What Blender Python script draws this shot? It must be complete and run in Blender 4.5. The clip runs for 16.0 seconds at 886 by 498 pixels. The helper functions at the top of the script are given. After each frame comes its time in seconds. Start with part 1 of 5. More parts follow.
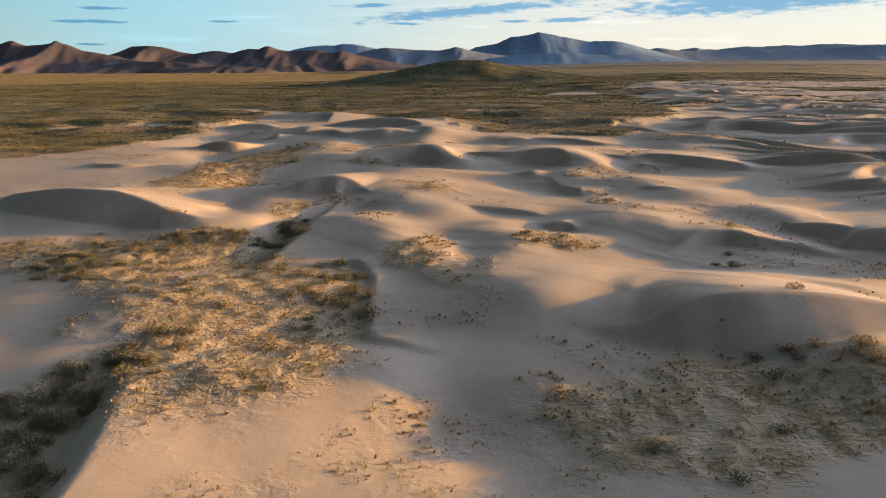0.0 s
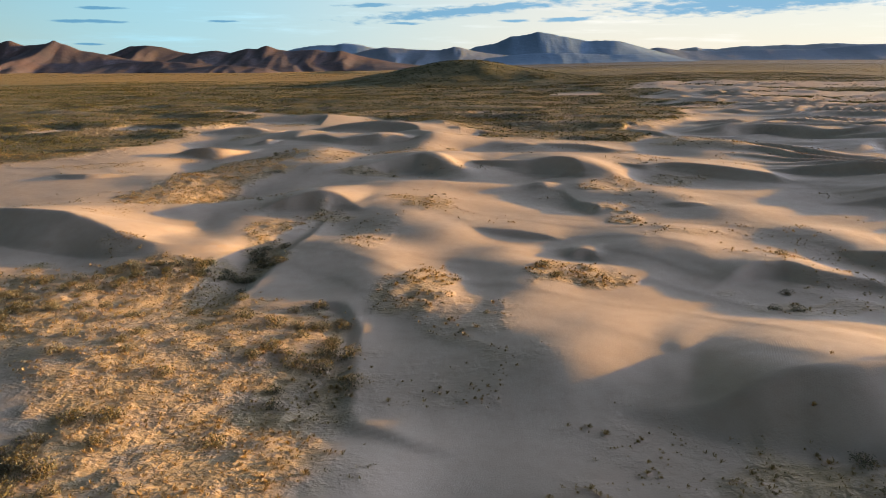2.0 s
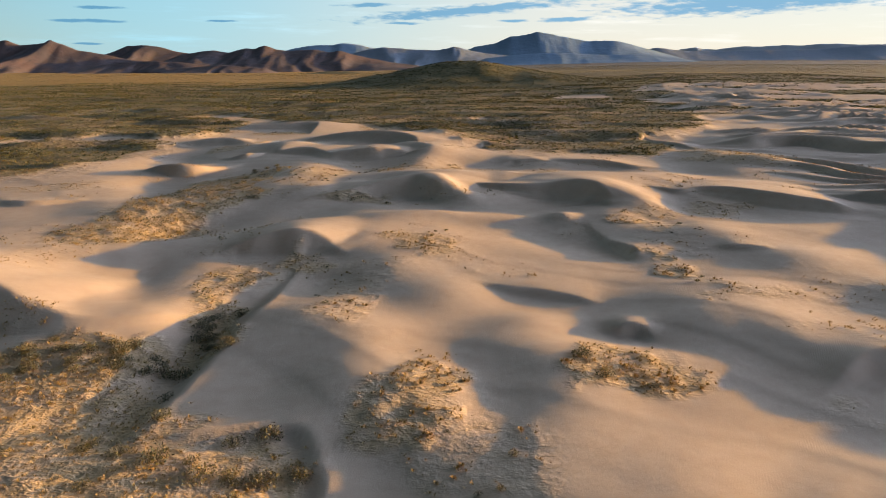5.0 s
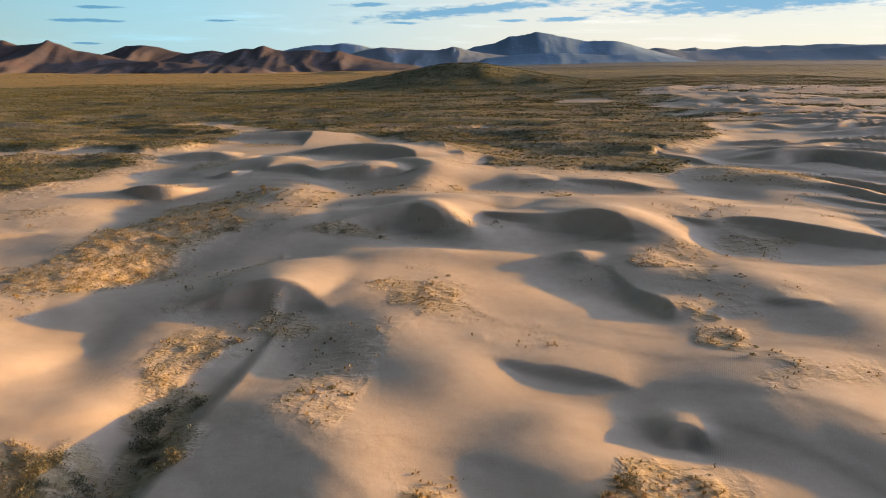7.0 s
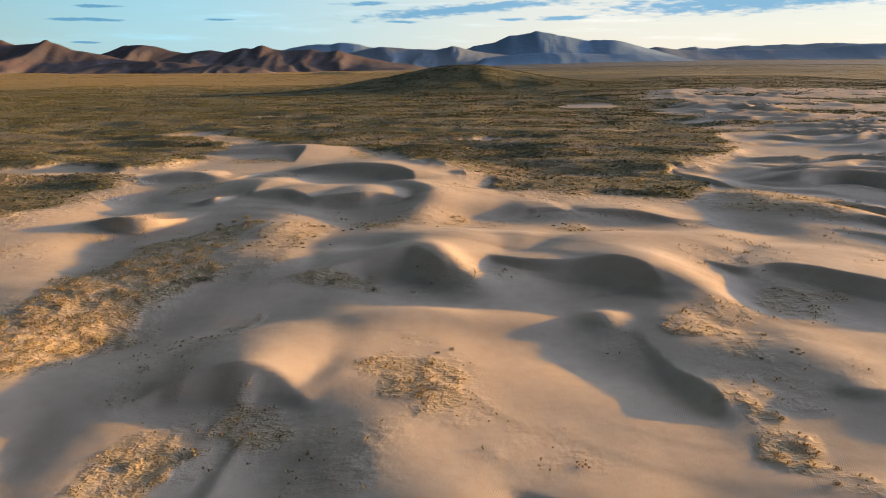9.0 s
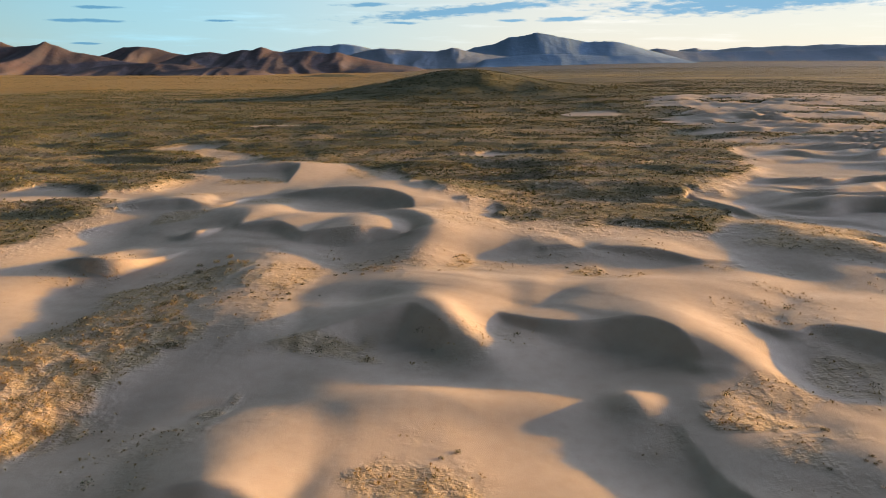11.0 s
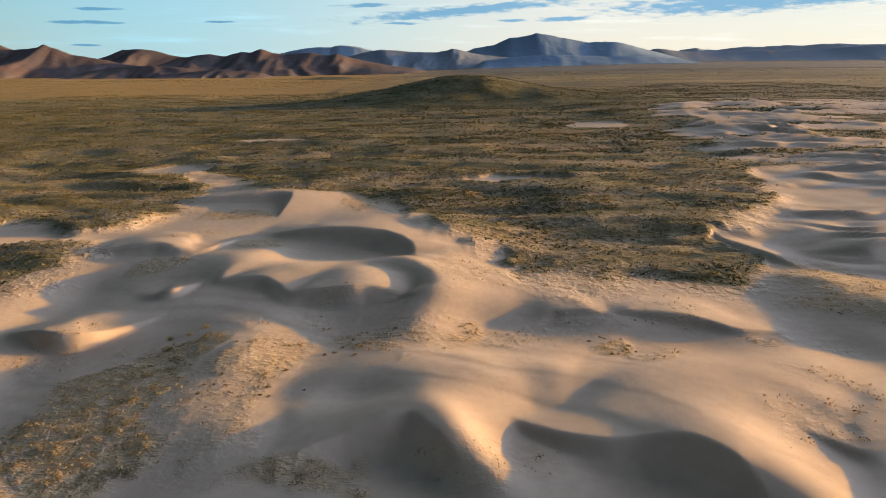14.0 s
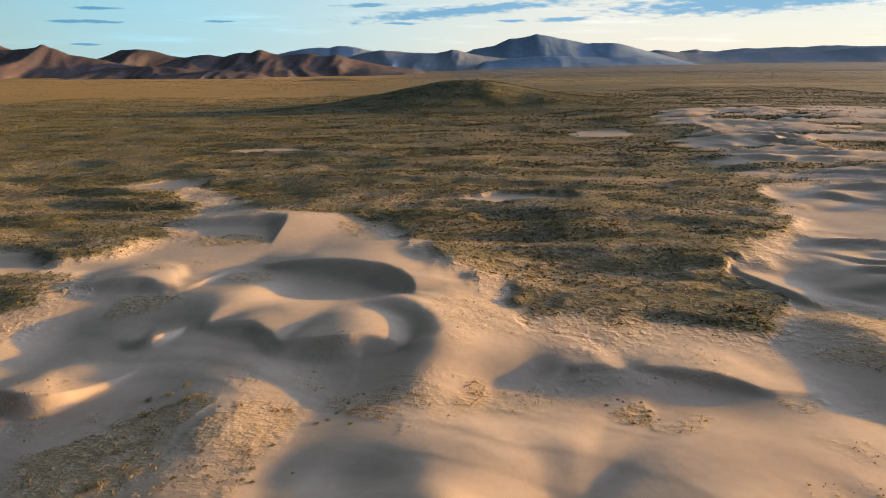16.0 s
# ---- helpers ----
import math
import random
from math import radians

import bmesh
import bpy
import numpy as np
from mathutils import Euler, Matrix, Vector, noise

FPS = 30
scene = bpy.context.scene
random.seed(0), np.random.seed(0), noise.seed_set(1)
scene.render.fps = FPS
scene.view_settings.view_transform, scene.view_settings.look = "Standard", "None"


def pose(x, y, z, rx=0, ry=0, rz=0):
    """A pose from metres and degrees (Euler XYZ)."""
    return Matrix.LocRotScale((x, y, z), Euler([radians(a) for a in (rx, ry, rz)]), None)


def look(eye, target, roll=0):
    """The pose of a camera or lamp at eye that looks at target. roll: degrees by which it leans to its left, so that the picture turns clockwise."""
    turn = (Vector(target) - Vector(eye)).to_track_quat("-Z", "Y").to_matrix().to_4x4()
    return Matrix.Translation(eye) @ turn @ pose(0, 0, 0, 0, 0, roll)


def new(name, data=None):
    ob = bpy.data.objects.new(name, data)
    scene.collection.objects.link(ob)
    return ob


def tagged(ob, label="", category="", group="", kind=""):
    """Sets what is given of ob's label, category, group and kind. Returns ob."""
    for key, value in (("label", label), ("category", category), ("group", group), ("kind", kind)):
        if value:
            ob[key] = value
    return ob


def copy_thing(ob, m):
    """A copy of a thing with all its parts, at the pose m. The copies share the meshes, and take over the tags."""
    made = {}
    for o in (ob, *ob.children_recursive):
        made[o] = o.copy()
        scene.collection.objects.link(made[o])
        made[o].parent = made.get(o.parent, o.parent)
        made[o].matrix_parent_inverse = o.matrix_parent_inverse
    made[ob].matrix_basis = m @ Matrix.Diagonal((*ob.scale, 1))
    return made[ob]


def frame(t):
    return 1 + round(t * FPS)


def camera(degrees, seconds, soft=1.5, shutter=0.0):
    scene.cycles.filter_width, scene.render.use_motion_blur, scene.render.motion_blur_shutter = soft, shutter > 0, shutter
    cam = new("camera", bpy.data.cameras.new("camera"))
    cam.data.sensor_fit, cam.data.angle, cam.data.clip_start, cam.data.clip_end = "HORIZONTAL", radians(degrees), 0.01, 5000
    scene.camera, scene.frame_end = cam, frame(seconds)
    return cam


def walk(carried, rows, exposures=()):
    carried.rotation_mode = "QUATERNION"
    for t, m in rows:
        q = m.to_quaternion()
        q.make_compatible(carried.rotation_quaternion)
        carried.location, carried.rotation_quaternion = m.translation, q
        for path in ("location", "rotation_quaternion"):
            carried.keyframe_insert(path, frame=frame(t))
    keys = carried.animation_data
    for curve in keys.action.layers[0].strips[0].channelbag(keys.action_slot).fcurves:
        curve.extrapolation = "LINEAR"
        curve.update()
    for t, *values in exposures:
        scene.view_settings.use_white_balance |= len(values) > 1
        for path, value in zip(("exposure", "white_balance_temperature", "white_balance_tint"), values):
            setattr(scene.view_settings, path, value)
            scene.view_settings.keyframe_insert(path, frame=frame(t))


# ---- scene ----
cam = camera(70, 16.0, soft=1.0)
PATH = [
    (0, (0.424, 8.342, 17.060), (0.379, 104.101, -11.753), -0.21),
    (0.5, (0.421, 10.780, 17.084), (0.375, 106.542, -11.719), -0.24),
    (1, (0.409, 13.219, 17.097), (0.374, 108.981, -11.706), -0.25),
    (1.5, (0.382, 15.657, 17.090), (0.375, 111.413, -11.733), -0.26),
    (2, (0.341, 18.094, 17.078), (0.376, 113.840, -11.781), -0.24),
    (2.5, (0.297, 20.530, 17.094), (0.372, 116.264, -11.805), -0.24),
    (3, (0.260, 22.964, 17.164), (0.357, 118.687, -11.766), -0.25),
    (3.5, (0.223, 25.387, 17.284), (0.335, 121.106, -11.663), -0.26),
    (4, (0.179, 27.794, 17.441), (0.313, 123.515, -11.501), -0.26),
    (4.5, (0.123, 30.180, 17.626), (0.293, 125.910, -11.285), -0.23),
    (5, (0.059, 32.551, 17.856), (0.277, 128.293, -11.013), -0.18),
    (5.5, (-0.005, 34.916, 18.152), (0.262, 130.669, -10.681), -0.13),
    (6, (-0.063, 37.285, 18.535), (0.249, 133.042, -10.284), -0.11),
    (6.5, (-0.106, 39.667, 19.026), (0.236, 135.416, -9.820), -0.12),
    (7, (-0.135, 42.068, 19.619), (0.222, 137.797, -9.291), -0.17),
    (7.5, (-0.160, 44.492, 20.273), (0.205, 140.198, -8.713), -0.22),
    (8, (-0.191, 46.943, 20.946), (0.184, 142.631, -8.099), -0.26),
    (8.5, (-0.234, 49.416, 21.606), (0.157, 145.098, -7.461), -0.24),
    (9, (-0.289, 51.877, 22.261), (0.122, 147.562, -6.796), -0.20),
    (9.5, (-0.350, 54.283, 22.929), (0.079, 149.976, -6.097), -0.15),
    (10, (-0.413, 56.590, 23.629), (0.026, 152.295, -5.358), -0.13),
    (10.5, (-0.474, 58.768, 24.371), (-0.039, 154.485, -4.577), -0.15),
    (11, (-0.531, 60.838, 25.144), (-0.111, 156.566, -3.771), -0.20),
    (11.5, (-0.584, 62.833, 25.927), (-0.187, 158.569, -2.961), -0.26),
    (12, (-0.632, 64.786, 26.702), (-0.262, 160.527, -2.171), -0.33),
    (12.5, (-0.674, 66.724, 27.454), (-0.333, 162.466, -1.413), -0.38),
    (13, (-0.716, 68.648, 28.197), (-0.401, 164.390, -0.673), -0.41),
    (13.5, (-0.767, 70.554, 28.949), (-0.468, 166.294, 0.074), -0.43),
    (14, (-0.832, 72.436, 29.729), (-0.534, 168.175, 0.850), -0.43),
    (14.5, (-0.918, 74.292, 30.552), (-0.602, 170.031, 1.674), -0.41),
    (15, (-1.021, 76.126, 31.410), (-0.671, 171.867, 2.537), -0.37),
    (15.5, (-1.134, 77.946, 32.291), (-0.740, 173.689, 3.427), -0.33),
    (16, (-1.254, 79.759, 33.184), (-0.810, 175.505, 4.330), -0.28),
]
walk(cam, [(t, look(eye, target, roll)) for t, eye, target, roll in PATH], [(0, 1.45, 5900, 16), (16, 1.45, 5900, 16)])

# ---- world, sun, exposure ----
SUN_AZ = radians(14.0)      # from +x towards +y
SUN_EL = radians(4.6)
SUN_DIR = Vector((math.cos(SUN_EL) * math.cos(SUN_AZ), math.cos(SUN_EL) * math.sin(SUN_AZ), math.sin(SUN_EL)))


world = bpy.data.worlds.new("sky")
scene.world = world
world.use_nodes = True


class Graph:
    """Short calls for a node tree."""

    def __init__(self, tree):
        self.tree = tree
        tree.nodes.clear()

    def node(self, kind):
        return self.tree.nodes.new(kind)

    def vector_math(self, op):
        n = self.node("ShaderNodeVectorMath")
        n.operation = op
        return n

    def attribute(self, name):
        n = self.node("ShaderNodeAttribute")
        n.attribute_name = name
        return n.outputs["Fac"]

    def put(self, socket, value):
        if isinstance(value, bpy.types.NodeSocket):
            self.tree.links.new(value, socket)
        elif value is not None:
            socket.default_value = value

    def math(self, op, a, b=None, c=None, clamp=False):
        n = self.node("ShaderNodeMath")
        n.operation, n.use_clamp = op, clamp
        for socket, value in zip(n.inputs, (a, b, c)):
            self.put(socket, value)
        return n.outputs[0]

    def mix(self, fac, a, b, blend="MIX"):
        n = self.node("ShaderNodeMix")
        n.data_type, n.blend_type = "RGBA", blend
        self.put(n.inputs[0], fac)
        self.put(n.inputs[6], a)
        self.put(n.inputs[7], b)
        return n.outputs[2]

    def noise(self, vec, scale, detail=4.0, rough=0.55, distortion=0.0):
        n = self.node("ShaderNodeTexNoise")
        self.put(n.inputs["Vector"], vec)
        self.put(n.inputs["Scale"], scale)
        self.put(n.inputs["Detail"], detail)
        self.put(n.inputs["Roughness"], rough)
        self.put(n.inputs["Distortion"], distortion)
        return n.outputs["Fac"]

    def ramp(self, fac, lo, hi, a=0.0, b=1.0):
        n = self.node("ShaderNodeMapRange")
        n.interpolation_type = "SMOOTHSTEP"
        for socket, value in zip(n.inputs, (fac, lo, hi, a, b)):
            self.put(socket, value)
        return n.outputs[0]

    def mapping(self, vec, loc=(0, 0, 0), rot=(0, 0, 0), scale=(1, 1, 1)):
        n = self.node("ShaderNodeMapping")
        self.put(n.inputs[0], vec)
        n.inputs[1].default_value, n.inputs[2].default_value, n.inputs[3].default_value = loc, rot, scale
        return n.outputs[0]


def build_sky():
    g = Graph(world.node_tree)
    sky = g.node("ShaderNodeTexSky")
    sky.sky_type, sky.sun_disc = "NISHITA", False
    sky.sun_elevation, sky.sun_rotation = SUN_EL, math.pi / 2 - SUN_AZ
    sky.air_density, sky.dust_density, sky.ozone_density, sky.altitude = 1.0, 0.35, 1.4, 1500
    coord = g.node("ShaderNodeTexCoord")
    split = g.node("ShaderNodeSeparateXYZ")
    g.put(split.inputs[0], coord.outputs["Generated"])
    az = g.math("MULTIPLY", g.math("ARCTAN2", split.outputs[0], split.outputs[1]), 180 / math.pi)
    el = g.math("MULTIPLY", g.math("ARCSINE", split.outputs[2]), 180 / math.pi)
    join = g.node("ShaderNodeCombineXYZ")
    g.put(join.inputs[0], az)
    g.put(join.inputs[1], el)
    deg = join.outputs[0]
    fine = g.noise(g.mapping(deg, scale=(0.6, 3.0, 1)), 1.0, 6.0, 0.6)
    # cloud banks: centre azimuth, elevation, half sizes, tilt (all in degrees)
    field = None
    for a, e, ra, re, tilt in ((2.2, 3.85, 11.8, 0.55, 4.4), (26, 4.2, 15, 1.15, 2.2), (30, 6.2, 26, 1.6, 1.0), (-27.5, 2.78, 3.4, 0.16, 0.3),
                               (-26.8, 3.75, 1.8, 0.15, 0.3), (-18, 2.95, 1.5, 0.12, 0.6), (6.2, 3.0, 1.5, 0.17, 0.4), (10.4, 3.05, 2.7, 0.24, 0.4),
                               (-3.2, 2.85, 1.8, 0.14, 0.4), (-6, 4.3, 3.0, 0.2, 1.0), (-28, 1.15, 1.2, 0.1, 0)):
        c, s = math.cos(radians(tilt)), math.sin(radians(tilt))
        near = g.mapping(deg, loc=(-a, -e, 0))
        turned = g.mapping(near, rot=(0, 0, -radians(tilt)))
        scaled = g.mapping(turned, scale=(1 / ra, 1 / re, 0))
        length = g.vector_math("LENGTH")
        g.put(length.inputs[0], scaled)
        part_field = g.math("SUBTRACT", 1.0, length.outputs["Value"])
        field = part_field if field is None else g.math("MAXIMUM", field, part_field)
    cover = g.ramp(g.math("ADD", field, g.math("MULTIPLY", g.math("SUBTRACT", fine, 0.5), 1.9)), 0.0, 0.62)
    thin = g.noise(g.mapping(deg, scale=(0.1, 1.1, 1)), 1.0, 5.0, 0.6)
    veil = g.math("ADD", 0.60, g.math("MULTIPLY", g.ramp(thin, 0.5, 0.8), 0.25))
    # thin haze, brightest sunward; added dimming of the unseen south darkens the slip faces
    towards = g.math("ADD", g.math("MULTIPLY", split.outputs[0], math.cos(SUN_AZ)), g.math("MULTIPLY", split.outputs[1], math.sin(SUN_AZ)))
    veil = g.math("MULTIPLY", veil, g.math("MULTIPLY", g.ramp(el, 10, 62, 1.0, 0.03), g.math("MULTIPLY", g.ramp(towards, -0.75, -0.1, 0.1, 1.0), g.ramp(split.outputs[1], -0.1, 0.5, 0.03, 1.0))))
    low = g.ramp(az, -26, 16)
    cloud_colour = g.mix(low, (0.05, 0.13, 0.18, 1), (0.08, 0.17, 0.225, 1))
    lit = g.mix(low, (0.185, 0.345, 0.375, 1), (0.455, 0.43, 0.355, 1))
    bright = g.vector_math("SCALE")
    g.put(bright.inputs[0], sky.outputs[0])
    bright.inputs["Scale"].default_value = SKY_STRENGTH
    colour = g.mix(veil, bright.outputs[0], lit)
    # bluish fill light added to the unseen sky round the sun, brightens shaded sand
    fill_glow = g.math("MULTIPLY", g.ramp(towards, 0.78, 1.0), g.ramp(el, -2, 46, 1.0, 0.0))
    colour = g.mix(fill_glow, colour, (5.0, 6.1, 8.3, 1), "ADD")
    colour = g.mix(g.math("MULTIPLY", cover, 0.92), colour, cloud_colour)
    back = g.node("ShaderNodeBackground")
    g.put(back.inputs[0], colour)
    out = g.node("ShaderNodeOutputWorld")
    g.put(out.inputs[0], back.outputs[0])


SKY_STRENGTH = 0.042
build_sky()

sun_data = bpy.data.lights.new("sun", "SUN")
sun_data.energy, sun_data.angle, sun_data.color = 4.8, radians(0.7), (1.0, 0.56, 0.035)
sun = new("sun", sun_data)
sun.matrix_world = look(SUN_DIR * 300, (0, 0, 0))


# ---- numeric helpers ----
def lattice(seed):
    return np.random.RandomState(seed).rand(256, 256)


LATTICES = [lattice(s) for s in range(12)]


def value_noise(x, y, seed=0):
    t = LATTICES[seed % 12]
    x0, y0 = np.floor(x).astype(int), np.floor(y).astype(int)
    u, v = x - x0, y - y0
    u, v = u * u * u * (u * (6 * u - 15) + 10), v * v * v * (v * (6 * v - 15) + 10)
    a, b = t[x0 & 255, y0 & 255], t[(x0 + 1) & 255, y0 & 255]
    c, d = t[x0 & 255, (y0 + 1) & 255], t[(x0 + 1) & 255, (y0 + 1) & 255]
    return (a + (b - a) * u) * (1 - v) + (c + (d - c) * u) * v


def fractal(x, y, octaves=4, seed=0, gain=0.5):
    total, amp, norm = 0.0, 1.0, 0.0
    for o in range(octaves):
        total = total + amp * value_noise(x * 2**o + 17.3 * o, y * 2**o - 9.1 * o, seed + o)
        norm, amp = norm + amp, amp * gain
    return total / norm


def smooth(v, lo, hi):
    t = np.clip((v - lo) / (hi - lo), 0, 1)
    return t * t * (3 - 2 * t)


# ---- lie of the land ----
def plain(x, y):
    """The wide valley floor, which falls away to the west and rises again far to the east."""
    fall = np.maximum(0, y - 150) * smooth(-x / (np.abs(y) + 300), -0.35, 0.25)
    far = np.hypot(x, y)
    wave = (fractal(x / 160 + 3, y / 160, 3, 4) - 0.5) * np.clip(far / 150 - 1, 0, 2) * 2.0
    return -0.0125 * np.minimum(fall, 3500) - 2.0 * smooth(y, 110, 360) + wave


def sand_edge(x, y, wide=1.0):
    """1 on the tongue of bare sand, 0 on the scrub plain."""
    wx = x + 7 * (fractal(x / 14, y / 14, 3, 2) - 0.5) + 5 * (fractal(x / 4, y / 4, 2, 8) - 0.5)
    wy = y + 12 * (fractal(x / 16 + 40, y / 16, 3, 6) - 0.5) + 4 * (fractal(x / 4 + 20, y / 5, 2, 3) - 0.5)
    left = np.interp(wy, [62, 103, 131, 145, 172, 181, 188, 198, 224, 238, 253, 268, 289], [-114, -90, -66, -62, -63, -73, -65, -59, -59, -64, -76, -83, -69])
    top = np.interp(wx, [-98, -81, -69, -55, -41, -23, -11, -4, 3, 9, 12, 39, 46, 49, 71, 89], [270, 275, 258, 241, 225, 223, 208, 192, 176, 172, 160, 153, 166, 182, 209, 255])
    tongue = smooth(wx - left, -1.5, 2.5 * wide) * smooth(top - wy, -2, 4 * wide)
    right = np.interp(wy, [146, 166, 182, 207, 251, 281, 307, 339, 378, 457, 618, 824], [40, 46, 50, 75, 97, 94, 91, 98, 111, 130, 153, 250])
    right = right + 46 * (fractal(x / 70 + 21, y / 13, 3, 9) - 0.5) * smooth(y, 150, 230)
    strips = smooth(fractal(x / 60 + 11, y / 16, 4, 1), 0.40, 0.52)
    sea = smooth(wx - right, -2, 5 * wide) * smooth(700 - wy - 0.2 * wx, 0, 160) * np.maximum(strips, smooth(wx - right - 6, 22, 0) * (wy < 260))
    islands = 0
    for cx, cy, rx, ry in ((-74, 347, 16.8, 9.0), (16, 237, 14.1, 5.4), (79, 398, 14.3, 14.3), (-82, 262, 12.2, 8.8), (-85, 182, 18.2, 8.1)):
        islands = np.maximum(islands, smooth(1.25 - np.hypot((wx - cx) / rx, (wy - cy) / ry), 0, 0.5))
    return np.maximum(np.maximum(tongue, sea), islands)


PATCHES = []


def patch(cx, cy, rx, ry, turn=0.0, strength=1.0, shrub=0.3, tuft=1.0):
    """A stand of plants on the sand: centre, half sizes, degrees of turn, how thick, and what grows in it."""
    PATCHES.append((cx, cy, rx, ry, radians(turn), strength, shrub, tuft))


patch(-13.5, 46.2, 9.5, 13, 10, 1.0, 0.06, 1.0)      # sunlit stand below the first rise
patch(-20.7, 58.6, 8, 7.5, 0, 1.0, 0.15, 1.0)
patch(-19.7, 35.4, 4.2, 9.5, -12, 1.0, 1.0, 0.7)       # shaded trough
patch(-33.6, 61.7, 10, 6.5, 0, 1.0, 0.75, 0.9)
patch(-21.7, 66.4, 6.0, 4.0, 0, 1.0, 0.5, 0.8)      # trough under the ledge
patch(16.5, 36.5, 11.5, 5.2, 6, 1.0, 0.05, 1.5)
patch(-9.3, 54.5, 5.2, 5, 0, 0.9, 0.7, 0.8)
patch(1.2, 53.5, 1.8, 4.5, 20, 0.4, 0.0, 1.0)
patch(-32.0, 111.7, 7.5, 23, -9, 1.0, 0.35, 1.0)     # long strip beside the dunes
patch(-16.2, 76.2, 2.3, 11, 8, 0.85, 0.6, 0.6)
patch(-13.9, 87.0, 2.6, 1.6, 0, 0.8, 0.3, 0.8)
patch(-7.7, 77.3, 2.2, 6.5, -10, 0.35, 0.02, 1.0)
patch(-20.1, 120.3, 3.2, 9, -5, 0.35, 0.25, 1.0)
patch(24.1, 103.2, 5, 1.5, 0, 0.5, 0.1, 1.0)
patch(-19.6, 124.5, 4, 12, 0, 0.45, 0.1, 1.0)
patch(-0.1, 135.9, 15, 3.0, 0, 0.4, 0.05, 1.0)
patch(-42.4, 199.0, 6.5, 5.5, 0, 0.9, 0.4, 0.8)
patch(-27.9, 133.2, 2.2, 5.0, -30, 0.9, 0.9, 0.4)
patch(53.1, 148.4, 9, 13, 0, 0.8, 0.3, 1.0)
patch(-56.3, 122.5, 9, 4, 20, 0.5, 0.1, 1.0)
patch(-45.1, 181.7, 8, 4, 20, 0.4, 0.1, 1.0)
patch(-68.1, 191.4, 14, 4, 20, 0.6, 0.2, 1.0)
patch(-63.9, 225.3, 7, 10, 0, 0.7, 0.3, 1.0)

patch(-1.8, 91.9, 3.2, 5.2, 15, 0.75, 0.02, 1.0)   # loose tufts between the dunes
patch(20.2, 83.5, 1.8, 4.5, 10, 0.85, 0.02, 1.0)
patch(24.6, 78.2, 4.1, 2.9, 0, 0.5, 0.02, 1.0)
patch(-17.3, 102.3, 1.4, 1.4, 0, 0.7, 0.0, 1.0)
patch(-10.5, 111.3, 5.8, 2.6, 5, 0.75, 0.75, 0.5)
patch(-16.2, 82.8, 1.8, 2.6, 0, 0.9, 0.1, 1.0)
patch(-13.4, 87.3, 1.7, 2.4, 0, 0.8, 0.5, 0.8)
patch(21.7, 100.5, 2.8, 1.6, 0, 0.7, 0.02, 1.0)
patch(24.0, 95.8, 2.8, 3.5, 0, 0.5, 0.02, 1.0)
patch(33.4, 106.9, 5.3, 3.3, 5, 0.6, 0.6, 0.6)
patch(-19.2, 130.0, 4.6, 6.6, 10, 0.65, 0.05, 1.0)
patch(17.9, 133.8, 3.0, 3.3, 0, 0.8, 0.05, 1.0)
patch(2.7, 137.6, 3.1, 2.4, 0, 0.7, 0.1, 1.0)
patch(-8.9, 134.2, 5.4, 3.0, 0, 0.6, 0.03, 1.0)
patch(4.8, 158.1, 6.2, 9.2, 0, 0.5, 0.02, 1.0)
patch(-43.1, 162.5, 4.9, 3.4, 10, 0.7, 0.1, 1.0)
patch(-30.7, 174.8, 4.8, 5.5, 0, 0.6, 0.3, 1.0)
patch(-33.7, 127.7, 5.5, 5.5, 0, 1.0, 0.15, 1.0)
patch(22.8, 131.4, 3.3, 1.8, 0, 0.5, 0.02, 1.0)
patch(-65.3, 201.8, 7.8, 12, 0, 0.8, 0.3, 1.0)
patch(-17.9, 210.7, 6.3, 9, 0, 0.7, 0.1, 1.0)
patch(32.5, 134.5, 3.2, 1.5, 0, 0.5, 0.05, 1.0)
patch(-0.8, 61.2, 2.4, 4.2, 0, 0.85, 0.02, 1.0)
patch(3.7, 57.6, 3.6, 4.8, 0, 0.45, 0.0, 1.0)
patch(10.2, 65.4, 3.6, 3.2, 0, 0.85, 0.05, 1.0)
patch(-8.2, 74.7, 2.1, 4.0, 0, 0.5, 0.02, 1.0)
patch(29.5, 58.2, 10.5, 1.9, -6, 0.6, 0.2, 1.0)


